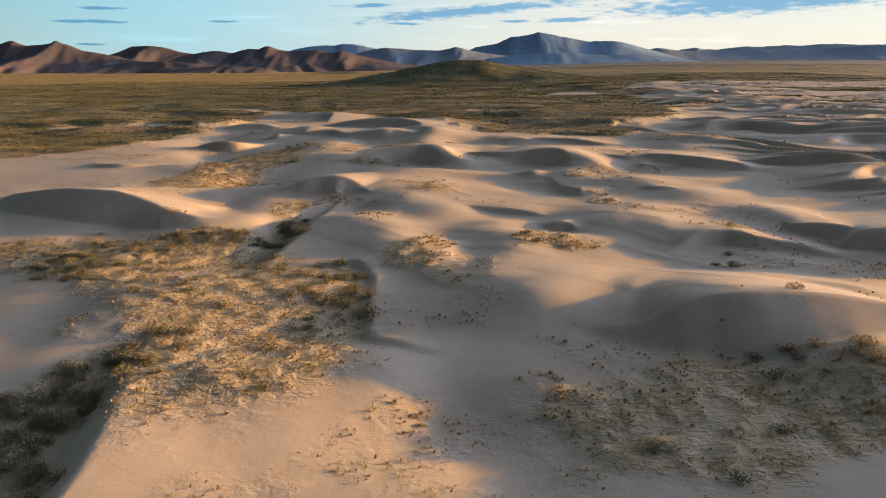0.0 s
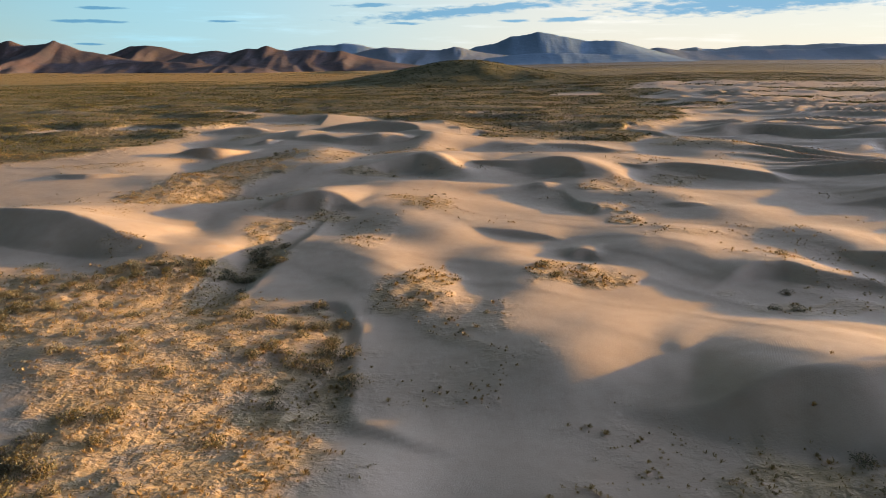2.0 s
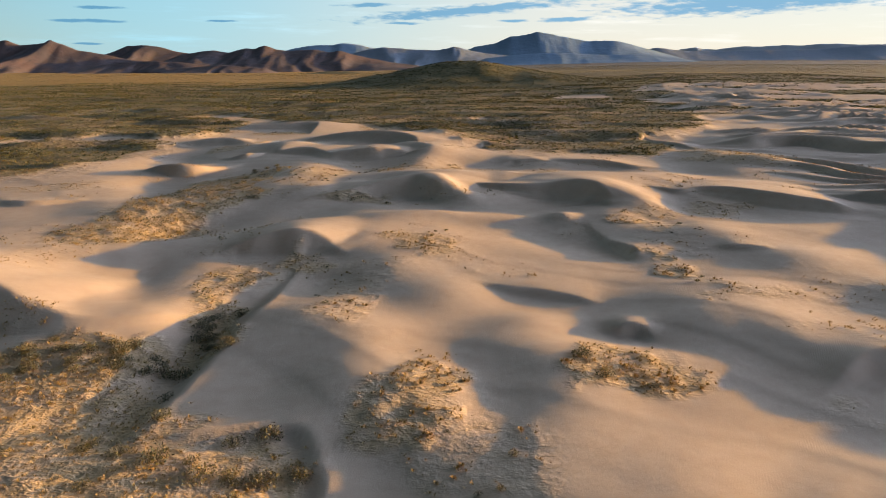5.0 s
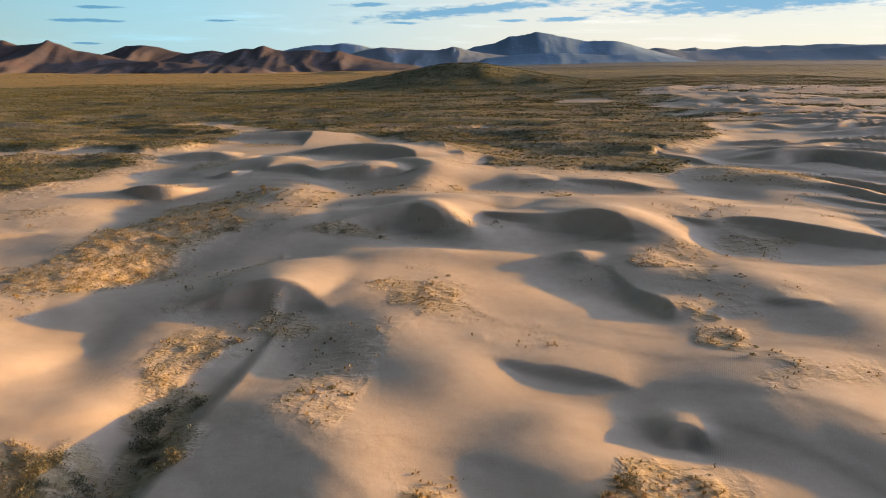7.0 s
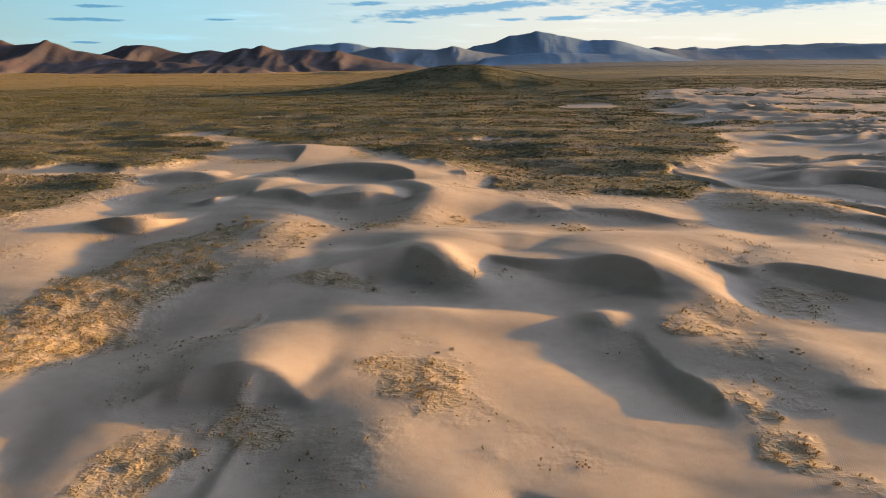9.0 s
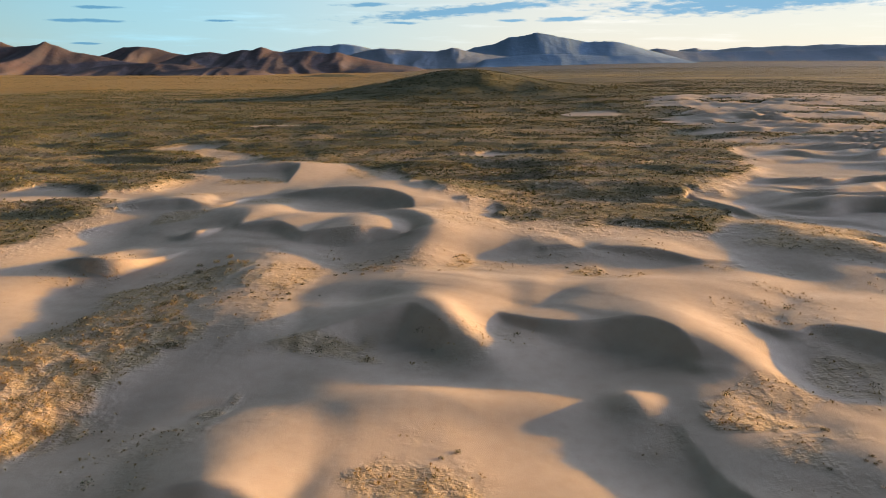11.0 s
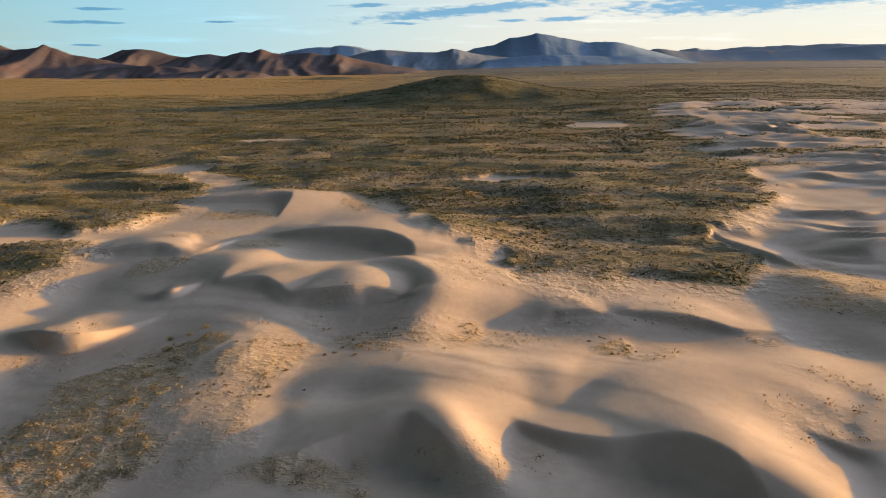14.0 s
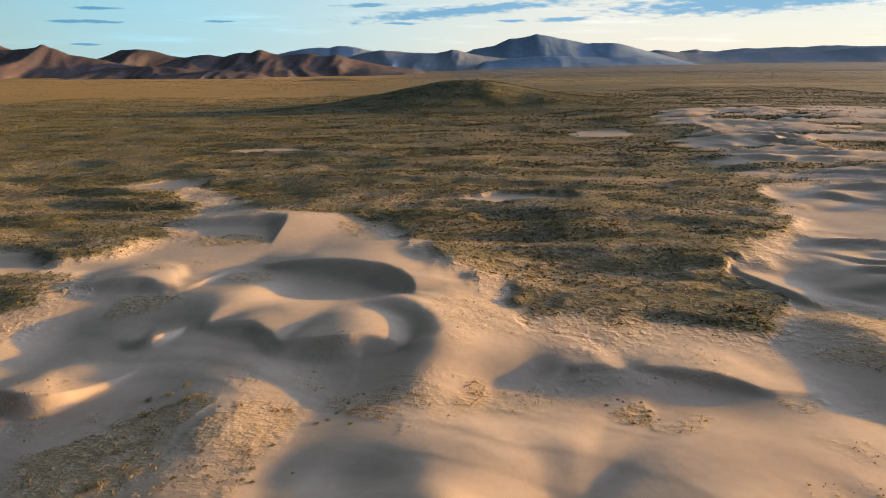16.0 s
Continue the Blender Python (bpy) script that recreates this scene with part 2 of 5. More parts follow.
def cover(x, y):
    """How thick plants stand, 0 to 1, and the share of shrubs and of tufts."""
    bare = sand_edge(x, y)
    total = 1 - bare
    shrub, tuft = 0.55 * total, 0.9 * total
    loose = 0.55 * (1 - sand_edge(x, y, 3.2)) * (np.abs(x) < 130)
    shrub, tuft = np.where(loose > total, 0.05, shrub), np.where(loose > total, loose, tuft)
    total = np.maximum(total, loose)
    few = 0.3 * smooth(fractal(x / 7 + 60, y / 7, 3, 5), 0.54, 0.72) * (y < 150) * bare
    shrub, tuft = np.where(few > total, 0.02, shrub), np.where(few > total, 2.2 * few, tuft)
    total = np.maximum(total, few)
    wx = x + 3.5 * (fractal(x / 5, y / 5, 3, 3) - 0.5) * 2
    wy = y + 3.5 * (fractal(x / 5 + 70, y / 5, 3, 5) - 0.5) * 2
    for cx, cy, rx, ry, turn, strength, ps, pt in PATCHES:
        near = np.maximum(rx, ry) * 1.6
        if np.ndim(x) and (cx + near < x.min() or cx - near > x.max() or cy + near < y.min() or cy - near > y.max()):
            continue
        dx, dy = wx - cx, wy - cy
        u, v = dx * math.cos(turn) + dy * math.sin(turn), -dx * math.sin(turn) + dy * math.cos(turn)
        m = smooth(1.25 - np.hypot(u / rx, v / ry), 0, 0.55) * strength
        shrub = np.where(m > total, ps * m, shrub)
        tuft = np.where(m > total, pt * m, tuft)
        total = np.maximum(total, m)
    return total, shrub, tuft


DUNES = []


def dune(crest, back=11.0, lee=0.60):
    """A dune: points (x, y, height) along its crest, the lee side to the right hand of someone who walks along it;
    back: length of the windward slope in heights; lee: steepness of the slip face."""
    DUNES.append((np.array(crest, float), back, lee))


def bend(points, steps=14):
    """Points along a smooth curve through the given ones."""
    p = np.vstack([2 * points[0] - points[1], points, 2 * points[-1] - points[-2]])
    out = []
    for i in range(1, len(p) - 2):
        for k in range(steps):
            t = k / steps
            a, b, c, d = p[i - 1], p[i], p[i + 1], p[i + 2]
            out.append(0.5 * (2 * b + (c - a) * t + (2 * a - 5 * b + 4 * c - d) * t * t + (3 * b - a - 3 * c + d) * t**3))
    out.append(p[-2])
    return np.array(out)


def dune_relief(gx, gy):
    """Height of all dunes over the sand, on a grid given by its two axes."""
    out = np.zeros((len(gy), len(gx)))
    for crest, back, lee in DUNES:
        c = bend(crest)
        h = np.maximum(c[:, 2], 0)
        top = h.max()
        reach = max(back * top, 7.0) * 1.15
        ix = np.where((gx > c[:, 0].min() - reach) & (gx < c[:, 0].max() + reach))[0]
        iy = np.where((gy > c[:, 1].min() - reach) & (gy < c[:, 1].max() + reach))[0]
        if not len(ix) or not len(iy):
            continue
        x, y = np.meshgrid(gx[ix], gy[iy])
        wob = (fractal(x / 4.0, y / 4.0, 2, 7) - 0.5) * 0.5
        x, y = x + wob, y + wob
        # nearest place on the crest, and the crest's height averaged round it
        stack, highs = [], []
        best = np.full(x.shape, 1e9)
        height, side, over = np.zeros(x.shape), np.zeros(x.shape), np.zeros(x.shape)
        last = len(c) - 2
        for k, (a, b) in enumerate(zip(c[:-1], c[1:])):
            d = b[:2] - a[:2]
            ll = d @ d + 1e-9
            raw = ((x - a[0]) * d[0] + (y - a[1]) * d[1]) / ll
            t = np.clip(raw, 0, 1)
            px, py = x - a[0] - t * d[0], y - a[1] - t * d[1]
            dist = px * px + py * py
            high = np.maximum(a[2] + t * (b[2] - a[2]), 0)
            stack.append(dist.astype(np.float32))
            highs.append(high.astype(np.float32))
            m = dist < best
            best = np.where(m, dist, best)
            height = np.where(m, high, height)
            side = np.where(m, (d[0] * py - d[1] * px) / math.sqrt(ll), side)
            past = (raw - 1 if k == last else -raw if k == 0 else 0 * raw) * math.sqrt(ll)
            over = np.where(m, np.maximum(past, 0), over)
        r = np.sqrt(best)
        spread_by = 2 * (0.34 * r + 0.14) ** 2
        even, weight, soft = 0, 1e-9, 0
        for dist, high in zip(stack, highs):
            w = np.exp(-np.minimum((dist - best) / spread_by, 60))
            even, weight, soft = even + w * high, weight + w, soft + w * np.minimum(dist, best + 2 * spread_by)
        even, soft = even / weight, np.maximum(soft / weight - 0.02, 0)
        length = np.maximum(back * even, 0.65 * back * top * np.sqrt(np.clip(even / top, 0, 1)) + 0.5)
        u = np.clip(np.sqrt(soft + 2.5 * over**2) / length, 0, 1)
        wind = even * (1 - 0.45 * u * (2 - u) - 0.55 * u * u * (3 - 2 * u))
        slip = np.maximum(height - lee * r, 0)
        foot = 0.10 * height * np.exp(-np.maximum(r - height / lee, 0) / (0.8 * height + 0.3))
        slip = np.maximum(slip, foot)
        turn = np.where(over > 0, smooth(side / (over + 0.3), -0.9, 0.9), (side >= 0) * 1.0)
        z = wind * turn + slip * (1 - turn)
        sub = out[np.ix_(iy, ix)]
        k = 0.22
        hmix = np.clip(0.5 + 0.5 * (z - sub) / k, 0, 1)
        blended = sub + (z - sub) * hmix + k * hmix * (1 - hmix) * np.minimum(1, np.minimum(sub, z) * 6)
        out[np.ix_(iy, ix)] = np.maximum(blended, np.maximum(sub, z))
    return out


dune([(9.5, 44.8, 0.10), (11.5, 44.7, 0.55), (13.5, 44.6, 1.20), (14.9, 44.8, 1.95), (16.8, 45.2, 2.55), (19.3, 45.3, 2.90), (22.1, 45.3, 2.85), (25.0, 45.3, 2.50), (28.0, 45.2, 1.95), (33.0, 45.0, 1.00), (39.0, 44.4, 0.10)], 6.5, 0.62)
dune([(-51.4, 82.8, 1.20), (-46.2, 80.8, 2.20), (-41.5, 79.1, 2.80), (-37.8, 77.8, 3.00), (-35.0, 76.8, 3.00), (-31.9, 75.1, 2.45), (-29.3, 73.3, 1.85), (-26.5, 72.2, 1.30), (-23.6, 71.9, 0.90), (-20.5, 72.6, 0.50), (-17.5, 74.0, 0.10)], 7.5)
dune([(-16.0, 111.1, 0.10), (-13.6, 112.5, 0.70), (-11.1, 113.7, 1.30), (-8.4, 115.2, 1.80), (-5.6, 116.2, 2.30), (-3.4, 116.8, 2.50), (-2.0, 115.2, 2.30), (-0.9, 113.7, 1.90), (0.0, 112.3, 1.40), (0.1, 111.2, 0.80), (-0.6, 110.0, 0.10)], 13)
dune([(2.4, 121.5, 0.30), (3.9, 118.9, 0.90), (6.1, 116.5, 1.30), (8.8, 114.8, 1.60), (11.5, 114.1, 1.80), (13.8, 114.0, 2.00), (15.6, 113.9, 2.30), (17.3, 113.5, 2.50), (18.4, 112.6, 2.50), (19.7, 110.7, 2.20), (20.4, 109.5, 1.70), (20.6, 108.1, 1.10), (20.1, 106.2, 0.10)], 13)
dune([(23.3, 124.6, 0.10), (24.6, 123.1, 0.40), (25.8, 122.0, 0.60), (26.7, 120.5, 0.80), (27.5, 117.8, 1.00), (28.6, 115.1, 1.15), (30.5, 112.8, 1.25), (33.1, 113.5, 1.40), (35.8, 113.0, 1.60), (39.0, 110.4, 1.70), (42.3, 107.5, 1.60), (46.3, 105.3, 1.20), (48.9, 104.4, 0.30)], 13)
dune([(14.0, 124.8, 0.10), (15.8, 125.2, 0.40), (18.1, 125.5, 0.60), (20.5, 125.8, 0.70), (22.2, 124.9, 0.60), (22.5, 124.1, 0.10)], 14)
dune([(-20.8, 88.6, 0.10), (-19.4, 89.8, 0.65), (-17.8, 90.5, 1.20), (-15.6, 91.3, 1.65), (-13.7, 91.3, 1.95), (-12.0, 91.0, 1.75), (-10.6, 90.0, 1.10), (-9.6, 88.8, 0.40), (-8.8, 87.8, 0.10)], 13)
dune([(3.5, 79.4, 0.08), (5.2, 78.6, 0.38), (7.3, 78.0, 0.50), (9.3, 77.3, 0.45), (10.9, 76.4, 0.32), (12.2, 75.7, 0.08)], 18)
dune([(11.2, 70.9, 0.10), (11.7, 71.2, 0.50), (12.3, 71.5, 0.70), (12.9, 71.6, 0.75), (13.5, 71.2, 0.65), (13.7, 70.6, 0.40), (13.7, 69.9, 0.10)], 14)
dune([(21.6, 63.6, 0.10), (24.8, 66.1, 0.85), (28.0, 66.2, 1.05), (29.3, 64.3, 1.00), (31.7, 62.9, 0.80), (34.4, 61.4, 0.45), (37.4, 61.4, 0.10)], 12)
dune([(15.7, 98.7, 0.10), (16.1, 95.8, 0.25), (16.7, 93.5, 0.45), (17.6, 91.4, 0.60), (18.0, 89.4, 0.65), (17.8, 87.8, 0.50), (17.3, 87.1, 0.10)], 22)
dune([(-30.7, 181.1, 0.30), (-27.6, 180.4, 1.20), (-23.5, 179.2, 1.90), (-19.6, 178.1, 2.40), (-13.8, 175.7, 2.80), (-9.1, 173.1, 2.70), (-6.3, 169.7, 2.30), (-5.2, 166.5, 1.60), (-5.2, 164.6, 0.30)], 14)
dune([(-32.1, 153.9, 0.10), (-30.2, 153.9, 0.80), (-27.6, 153.6, 1.20), (-24.9, 153.0, 1.20), (-22.2, 150.5, 1.10), (-19.7, 147.5, 1.30), (-16.7, 147.4, 1.80), (-13.0, 147.1, 2.20), (-10.5, 147.6, 2.20), (-7.8, 147.0, 1.70), (-5.8, 146.2, 1.00), (-5.1, 145.1, 0.10)], 13)
dune([(-61.0, 212.6, 0.10), (-56.0, 212.8, 0.90), (-50.2, 213.7, 1.40), (-44.3, 214.4, 1.80), (-39.5, 215.1, 2.00), (-34.8, 213.6, 1.90), (-33.8, 207.6, 1.40), (-33.7, 197.4, 0.10)], 13)
dune([(-56.5, 169.4, 0.10), (-54.0, 170.7, 1.00), (-50.7, 171.0, 1.60), (-46.7, 170.9, 1.70), (-41.7, 169.0, 1.20), (-38.5, 170.4, 0.70), (-36.1, 176.0, 0.20)], 12)
dune([(-40.6, 151.4, 0.10), (-38.1, 149.9, 0.60), (-36.1, 150.0, 0.90), (-34.8, 152.0, 0.70), (-33.8, 153.8, 0.10)], 12)
dune([(-49.4, 138.8, 0.40), (-45.8, 137.1, 0.80), (-42.4, 136.3, 0.95), (-39.8, 137.2, 0.75), (-37.6, 139.8, 0.40), (-35.0, 143.1, 0.10)], 14)
dune([(10.5, 140.7, 0.10), (12.3, 142.3, 0.50), (13.9, 142.6, 0.75), (16.0, 142.2, 0.50), (18.0, 141.4, 0.10)], 14)
dune([(20.2, 141.6, 0.10), (22.0, 141.7, 0.60), (24.3, 141.2, 0.90), (26.9, 140.0, 0.90), (29.3, 138.7, 0.70), (32.1, 137.2, 0.50), (36.6, 136.8, 0.10)], 14)
dune([(-14.7, 59.1, 0.15), (-11.6, 59.2, 0.26), (-8.7, 59.7, 0.30), (-6.6, 59.0, 0.37), (-5.1, 56.1, 0.37), (-4.9, 53.5, 0.33), (-4.7, 49.4, 0.30), (-4.2, 44.8, 0.26), (-2.5, 43.5, 0.22), (0.3, 42.2, 0.07)], 26)
dune([(-12.2, 85.7, 0.05), (-12.7, 79.4, 0.40), (-13.1, 73.2, 0.60), (-13.9, 65.9, 0.60), (-14.6, 61.1, 0.40), (-15.0, 58.5, 0.10)], 14, 0.35)
dune([(-17.6, 44.2, 0.15), (-16.0, 37.0, 0.81), (-14.7, 32.2, 1.07), (-14.2, 29.2, 1.11), (-13.0, 22.5, 0.89)], 13)
dune([(46.5, 112.4, 0.10), (50.1, 111.9, 0.63), (54.4, 110.5, 1.03), (58.3, 109.0, 1.24), (61.8, 107.0, 1.18), (65.7, 105.6, 0.68), (68.5, 104.4, 0.19)], 14)
dune([(47.2, 91.0, 0.12), (51.0, 91.1, 0.65), (54.4, 90.6, 1.04), (58.7, 89.6, 1.07)], 14)
dune([(35.1, 71.2, 0.06), (35.9, 70.2, 0.63), (36.9, 68.8, 1.10), (39.2, 67.2, 1.23), (41.1, 67.9, 0.75)], 14)
# taller east end beyond x = 42 added to shade the valley west of it
dune([(37.5, 65.2, 0.10), (37.9, 64.3, 1.08), (39.4, 64.5, 1.55), (42.0, 64.0, 1.90), (46.0, 62.8, 2.40), (52.0, 61.2, 2.40), (58.0, 60.0, 1.00), (62.0, 59.5, 0.10)], 9)
dune([(81.7, 155.1, 0.22), (83.8, 149.3, 1.45), (88.6, 146.4, 1.98), (93.0, 143.3, 2.01), (96.4, 139.7, 1.75)], 14)
dune([(47.1, 178.2, 0.21), (47.2, 172.9, 0.63), (49.4, 165.5, 0.78), (50.5, 160.2, 0.27)])
dune([(-89.3, 166.5, 0.59), (-85.2, 168.6, 1.32), (-78.2, 171.4, 1.27), (-69.6, 173.3, 0.50)])
dune([(-57.0, 111.9, 0.21), (-52.1, 109.6, 0.66), (-46.3, 111.7, 0.21)])
dune([(25.8, 89.3, 0.10), (27.3, 89.0, 0.39), (29.9, 88.3, 0.19)])


MOUNDS_AT = []


def mound(cx, cy, rx, ry, turn, tall):
    """A smooth swell of sand."""
    MOUNDS_AT.append((cx, cy, rx, ry, radians(turn), tall))


mound(-0.6, 93.2, 5.3, 7.3, 0, 0.75)
mound(9.0, 54.0, 5.4, 5.7, 0, 1.00)
mound(6.6, 72.6, 3.4, 2.0, 0, 0.45)
mound(-4.8, 70.5, 4.4, 3.1, 0, 0.45)
mound(-0.2, 60.3, 2.4, 4.8, 0, 0.45)
mound(10.0, 66.7, 4.0, 2.3, 0, 0.35)
mound(25.8, 82.3, 6.7, 6.7, 0, 0.60)
mound(13.7, 102.2, 1.9, 2.0, 0, 0.65)
mound(1.7, 102.2, 7.3, 2.3, 0, 0.75)
mound(23.8, 108.0, 9.0, 3.4, -66, 0.75)
mound(1.0, 113.5, 5.5, 1.9, -63, 0.70)
mound(-16.4, 119.7, 4.7, 7.0, 0, 0.55)
mound(8.4, 125.6, 12.6, 4.2, 0, 0.50)
mound(31.5, 127.1, 11.7, 5.9, 0, 0.60)
mound(-18.6, 157.7, 8.9, 6.7, 0, 1.00)
mound(-0.1, 155.9, 6.3, 15.4, 0, 0.50)
mound(-34.8, 97.9, 7.4, 6.7, 0, 0.50)
mound(-48.5, 142.3, 9.4, 6.6, 0, 0.50)
mound(-21.7, 51.4, 8, 12, 8, 1.15)
mound(-16.5, 73.2, 2.8, 11, 6, -0.6)
mound(-8.3, 122.4, 4.5, 3, 0, -0.75)
# unseen rise, added to keep the nearest sand and its stand in shade
mound(48.0, 39.5, 11, 6, 0, 3.6)
mound(-31.0, 83.5, 6.5, 5.0, 10, -1.30)


SHALLOWS_AT = []


def shallow(cx, cy, size, tall):
    """A round rise or hollow of a few hand's breadths in the open sand."""
    SHALLOWS_AT.append((cx, cy, size, size, 0.0, tall))


# shallow rises and hollows of the open sand
shallow(-10.3, 29.7, 3.0, -0.11)
shallow(-6.5, 28.8, 3.0, -0.08)
shallow(0.3, 28.9, 3.0, -0.10)
shallow(4.0, 30.1, 3.0, -0.29)
shallow(-12.5, 32.1, 3.1, -0.12)
shallow(-9.9, 32.4, 3.1, -0.14)
shallow(-2.6, 33.0, 3.1, -0.23)
shallow(1.1, 33.7, 3.1, -0.40)
shallow(5.6, 33.0, 3.1, -0.27)
shallow(9.3, 32.5, 3.1, -0.07)
shallow(-18.5, 36.4, 3.1, -0.14)
shallow(-12.7, 37.4, 3.1, 0.22)
shallow(-8.2, 37.2, 3.1, 0.13)
shallow(-0.6, 37.3, 3.1, -0.45)
shallow(2.5, 35.7, 3.1, -0.27)
shallow(7.1, 36.2, 3.1, -0.14)
shallow(10.6, 35.9, 3.1, -0.08)
shallow(14.2, 37.2, 3.1, 0.11)
shallow(21.6, 35.9, 3.1, 0.16)
shallow(24.5, 36.4, 3.1, 0.30)
shallow(-17.9, 40.7, 3.2, -0.28)
shallow(-10.8, 40.9, 3.2, 0.17)
shallow(-8.3, 39.4, 3.2, 0.44)
shallow(-3.2, 39.9, 3.2, 0.56)
shallow(15.8, 40.1, 3.2, 0.11)
shallow(22.7, 39.4, 3.2, 0.57)
shallow(25.8, 40.1, 3.2, 0.74)
shallow(-25.6, 43.3, 3.3, -0.21)
shallow(-22.5, 44.6, 3.3, -0.11)
shallow(-18.6, 43.9, 3.3, -0.15)
shallow(-13.5, 43.6, 3.3, -0.07)
shallow(-11.1, 44.4, 3.3, -0.12)
shallow(-6.5, 44.2, 3.3, -0.13)
shallow(5.3, 43.2, 3.3, 0.10)
shallow(8.4, 45.0, 3.3, 0.16)
shallow(16.9, 44.3, 3.3, -0.12)
shallow(20.2, 44.7, 3.3, -0.21)
shallow(23.5, 44.7, 3.3, 0.20)
shallow(27.1, 44.7, 3.3, 0.32)
shallow(-25.0, 48.5, 3.3, -0.41)
shallow(-20.7, 47.4, 3.3, 0.07)
shallow(-16.7, 48.6, 3.3, -0.14)
shallow(-10.4, 48.4, 3.3, -0.11)
shallow(-6.4, 48.0, 3.3, -0.22)
shallow(-2.5, 47.1, 3.3, -0.10)
shallow(2.3, 47.9, 3.3, 0.31)
shallow(6.4, 48.5, 3.3, 0.73)
shallow(10.9, 47.1, 3.3, 0.26)
shallow(14.2, 48.0, 3.3, 0.15)
shallow(18.1, 48.0, 3.3, -0.18)
shallow(21.9, 48.6, 3.3, -0.23)
shallow(30.0, 47.1, 3.3, 0.21)
shallow(-32.1, 52.4, 3.4, 0.16)
shallow(-23.9, 50.9, 3.4, -0.19)
shallow(-17.8, 52.3, 3.4, -0.07)
shallow(-12.7, 52.3, 3.4, 0.06)
shallow(-8.8, 52.7, 3.4, 0.08)
shallow(-5.2, 52.0, 3.4, -0.07)
shallow(3.0, 52.8, 3.4, 0.38)
shallow(8.1, 51.1, 3.4, 0.13)
shallow(10.3, 51.1, 3.4, 0.10)
shallow(14.6, 52.3, 3.4, 0.26)
shallow(19.3, 51.9, 3.4, -0.11)
shallow(23.2, 50.8, 3.4, -0.15)
shallow(27.0, 52.8, 3.4, 0.21)
shallow(31.9, 52.0, 3.4, 0.45)
shallow(-25.5, 56.7, 3.5, -0.19)
shallow(-20.8, 55.6, 3.5, -0.42)
shallow(-15.3, 55.7, 3.5, -0.07)
shallow(-11.7, 55.7, 3.5, 0.06)
shallow(-7.2, 56.3, 3.5, -0.08)
shallow(-4.0, 55.0, 3.5, -0.28)
shallow(-0.1, 55.9, 3.5, -0.14)
shallow(3.8, 55.9, 3.5, 0.32)
shallow(7.8, 55.9, 3.5, -0.33)
shallow(17.1, 56.3, 3.5, 0.21)
shallow(25.5, 55.6, 3.5, 0.11)
shallow(-23.6, 60.2, 3.6, -0.42)
shallow(-19.1, 61.0, 3.6, -0.48)
shallow(-15.9, 60.3, 3.6, -0.22)
shallow(-11.5, 60.0, 3.6, 0.06)
shallow(-7.4, 61.0, 3.6, -0.13)
shallow(-2.8, 59.2, 3.6, 0.11)
shallow(1.6, 61.0, 3.6, -0.10)
shallow(6.2, 60.1, 3.6, 0.28)
shallow(17.8, 59.8, 3.6, -0.20)
shallow(22.6, 59.2, 3.6, -0.10)
shallow(29.6, 60.7, 3.6, 0.10)
shallow(-23.3, 63.4, 3.6, -0.25)
shallow(-19.2, 63.8, 3.6, -0.14)
shallow(-15.3, 63.8, 3.6, -0.32)
shallow(-9.9, 63.5, 3.6, -0.24)
shallow(-6.9, 63.5, 3.6, 0.22)
shallow(-3.1, 64.1, 3.6, 0.53)
shallow(6.5, 64.0, 3.6, 0.48)
shallow(11.6, 64.3, 3.6, 0.10)
shallow(15.2, 64.5, 3.6, 0.08)
shallow(18.4, 64.9, 3.6, -0.12)
shallow(22.8, 64.3, 3.6, -0.13)
shallow(-32.6, 68.1, 3.7, -0.18)
shallow(-18.0, 67.8, 3.7, -0.06)
shallow(-14.1, 67.5, 3.7, -0.18)
shallow(-9.9, 69.3, 3.7, 0.09)
shallow(-5.6, 68.1, 3.7, 0.46)
shallow(-1.6, 68.3, 3.7, -0.12)
shallow(4.2, 69.6, 3.7, 0.50)
shallow(8.2, 69.6, 3.7, 0.17)
shallow(21.2, 68.9, 3.7, 0.19)
shallow(25.1, 67.7, 3.7, -0.15)
shallow(30.6, 67.9, 3.7, -0.36)
shallow(-35.8, 73.3, 3.8, -0.09)
shallow(-31.2, 72.4, 3.8, -0.22)
shallow(-26.1, 72.4, 3.8, 0.30)
shallow(-21.7, 72.9, 3.8, 0.09)
shallow(-18.8, 73.7, 3.8, 0.30)
shallow(-14.5, 73.6, 3.8, -0.09)
shallow(-8.9, 73.8, 3.8, 0.47)
shallow(-0.9, 72.4, 3.8, 0.22)
shallow(3.2, 73.3, 3.8, -0.09)
shallow(7.9, 72.2, 3.8, -0.13)
shallow(12.7, 72.7, 3.8, -0.37)
shallow(18.2, 72.8, 3.8, 0.46)
shallow(22.3, 72.0, 3.8, 0.43)
shallow(26.4, 72.3, 3.8, -0.15)
shallow(31.7, 71.8, 3.8, -0.15)
shallow(35.9, 73.4, 3.8, 0.38)
shallow(-36.1, 78.4, 3.9, -0.08)
shallow(-17.9, 77.3, 3.9, 0.35)
shallow(-12.3, 77.8, 3.9, -0.41)
shallow(-8.2, 76.8, 3.9, 0.17)
shallow(-4.1, 77.9, 3.9, 0.37)
shallow(0.8, 77.9, 3.9, 0.71)
shallow(5.9, 77.1, 3.9, -0.06)
shallow(18.3, 76.6, 3.9, 0.27)
shallow(23.6, 77.8, 3.9, 0.32)
shallow(27.5, 78.1, 3.9, -0.13)
shallow(33.7, 77.8, 3.9, 0.15)
shallow(38.1, 76.8, 3.9, 0.59)
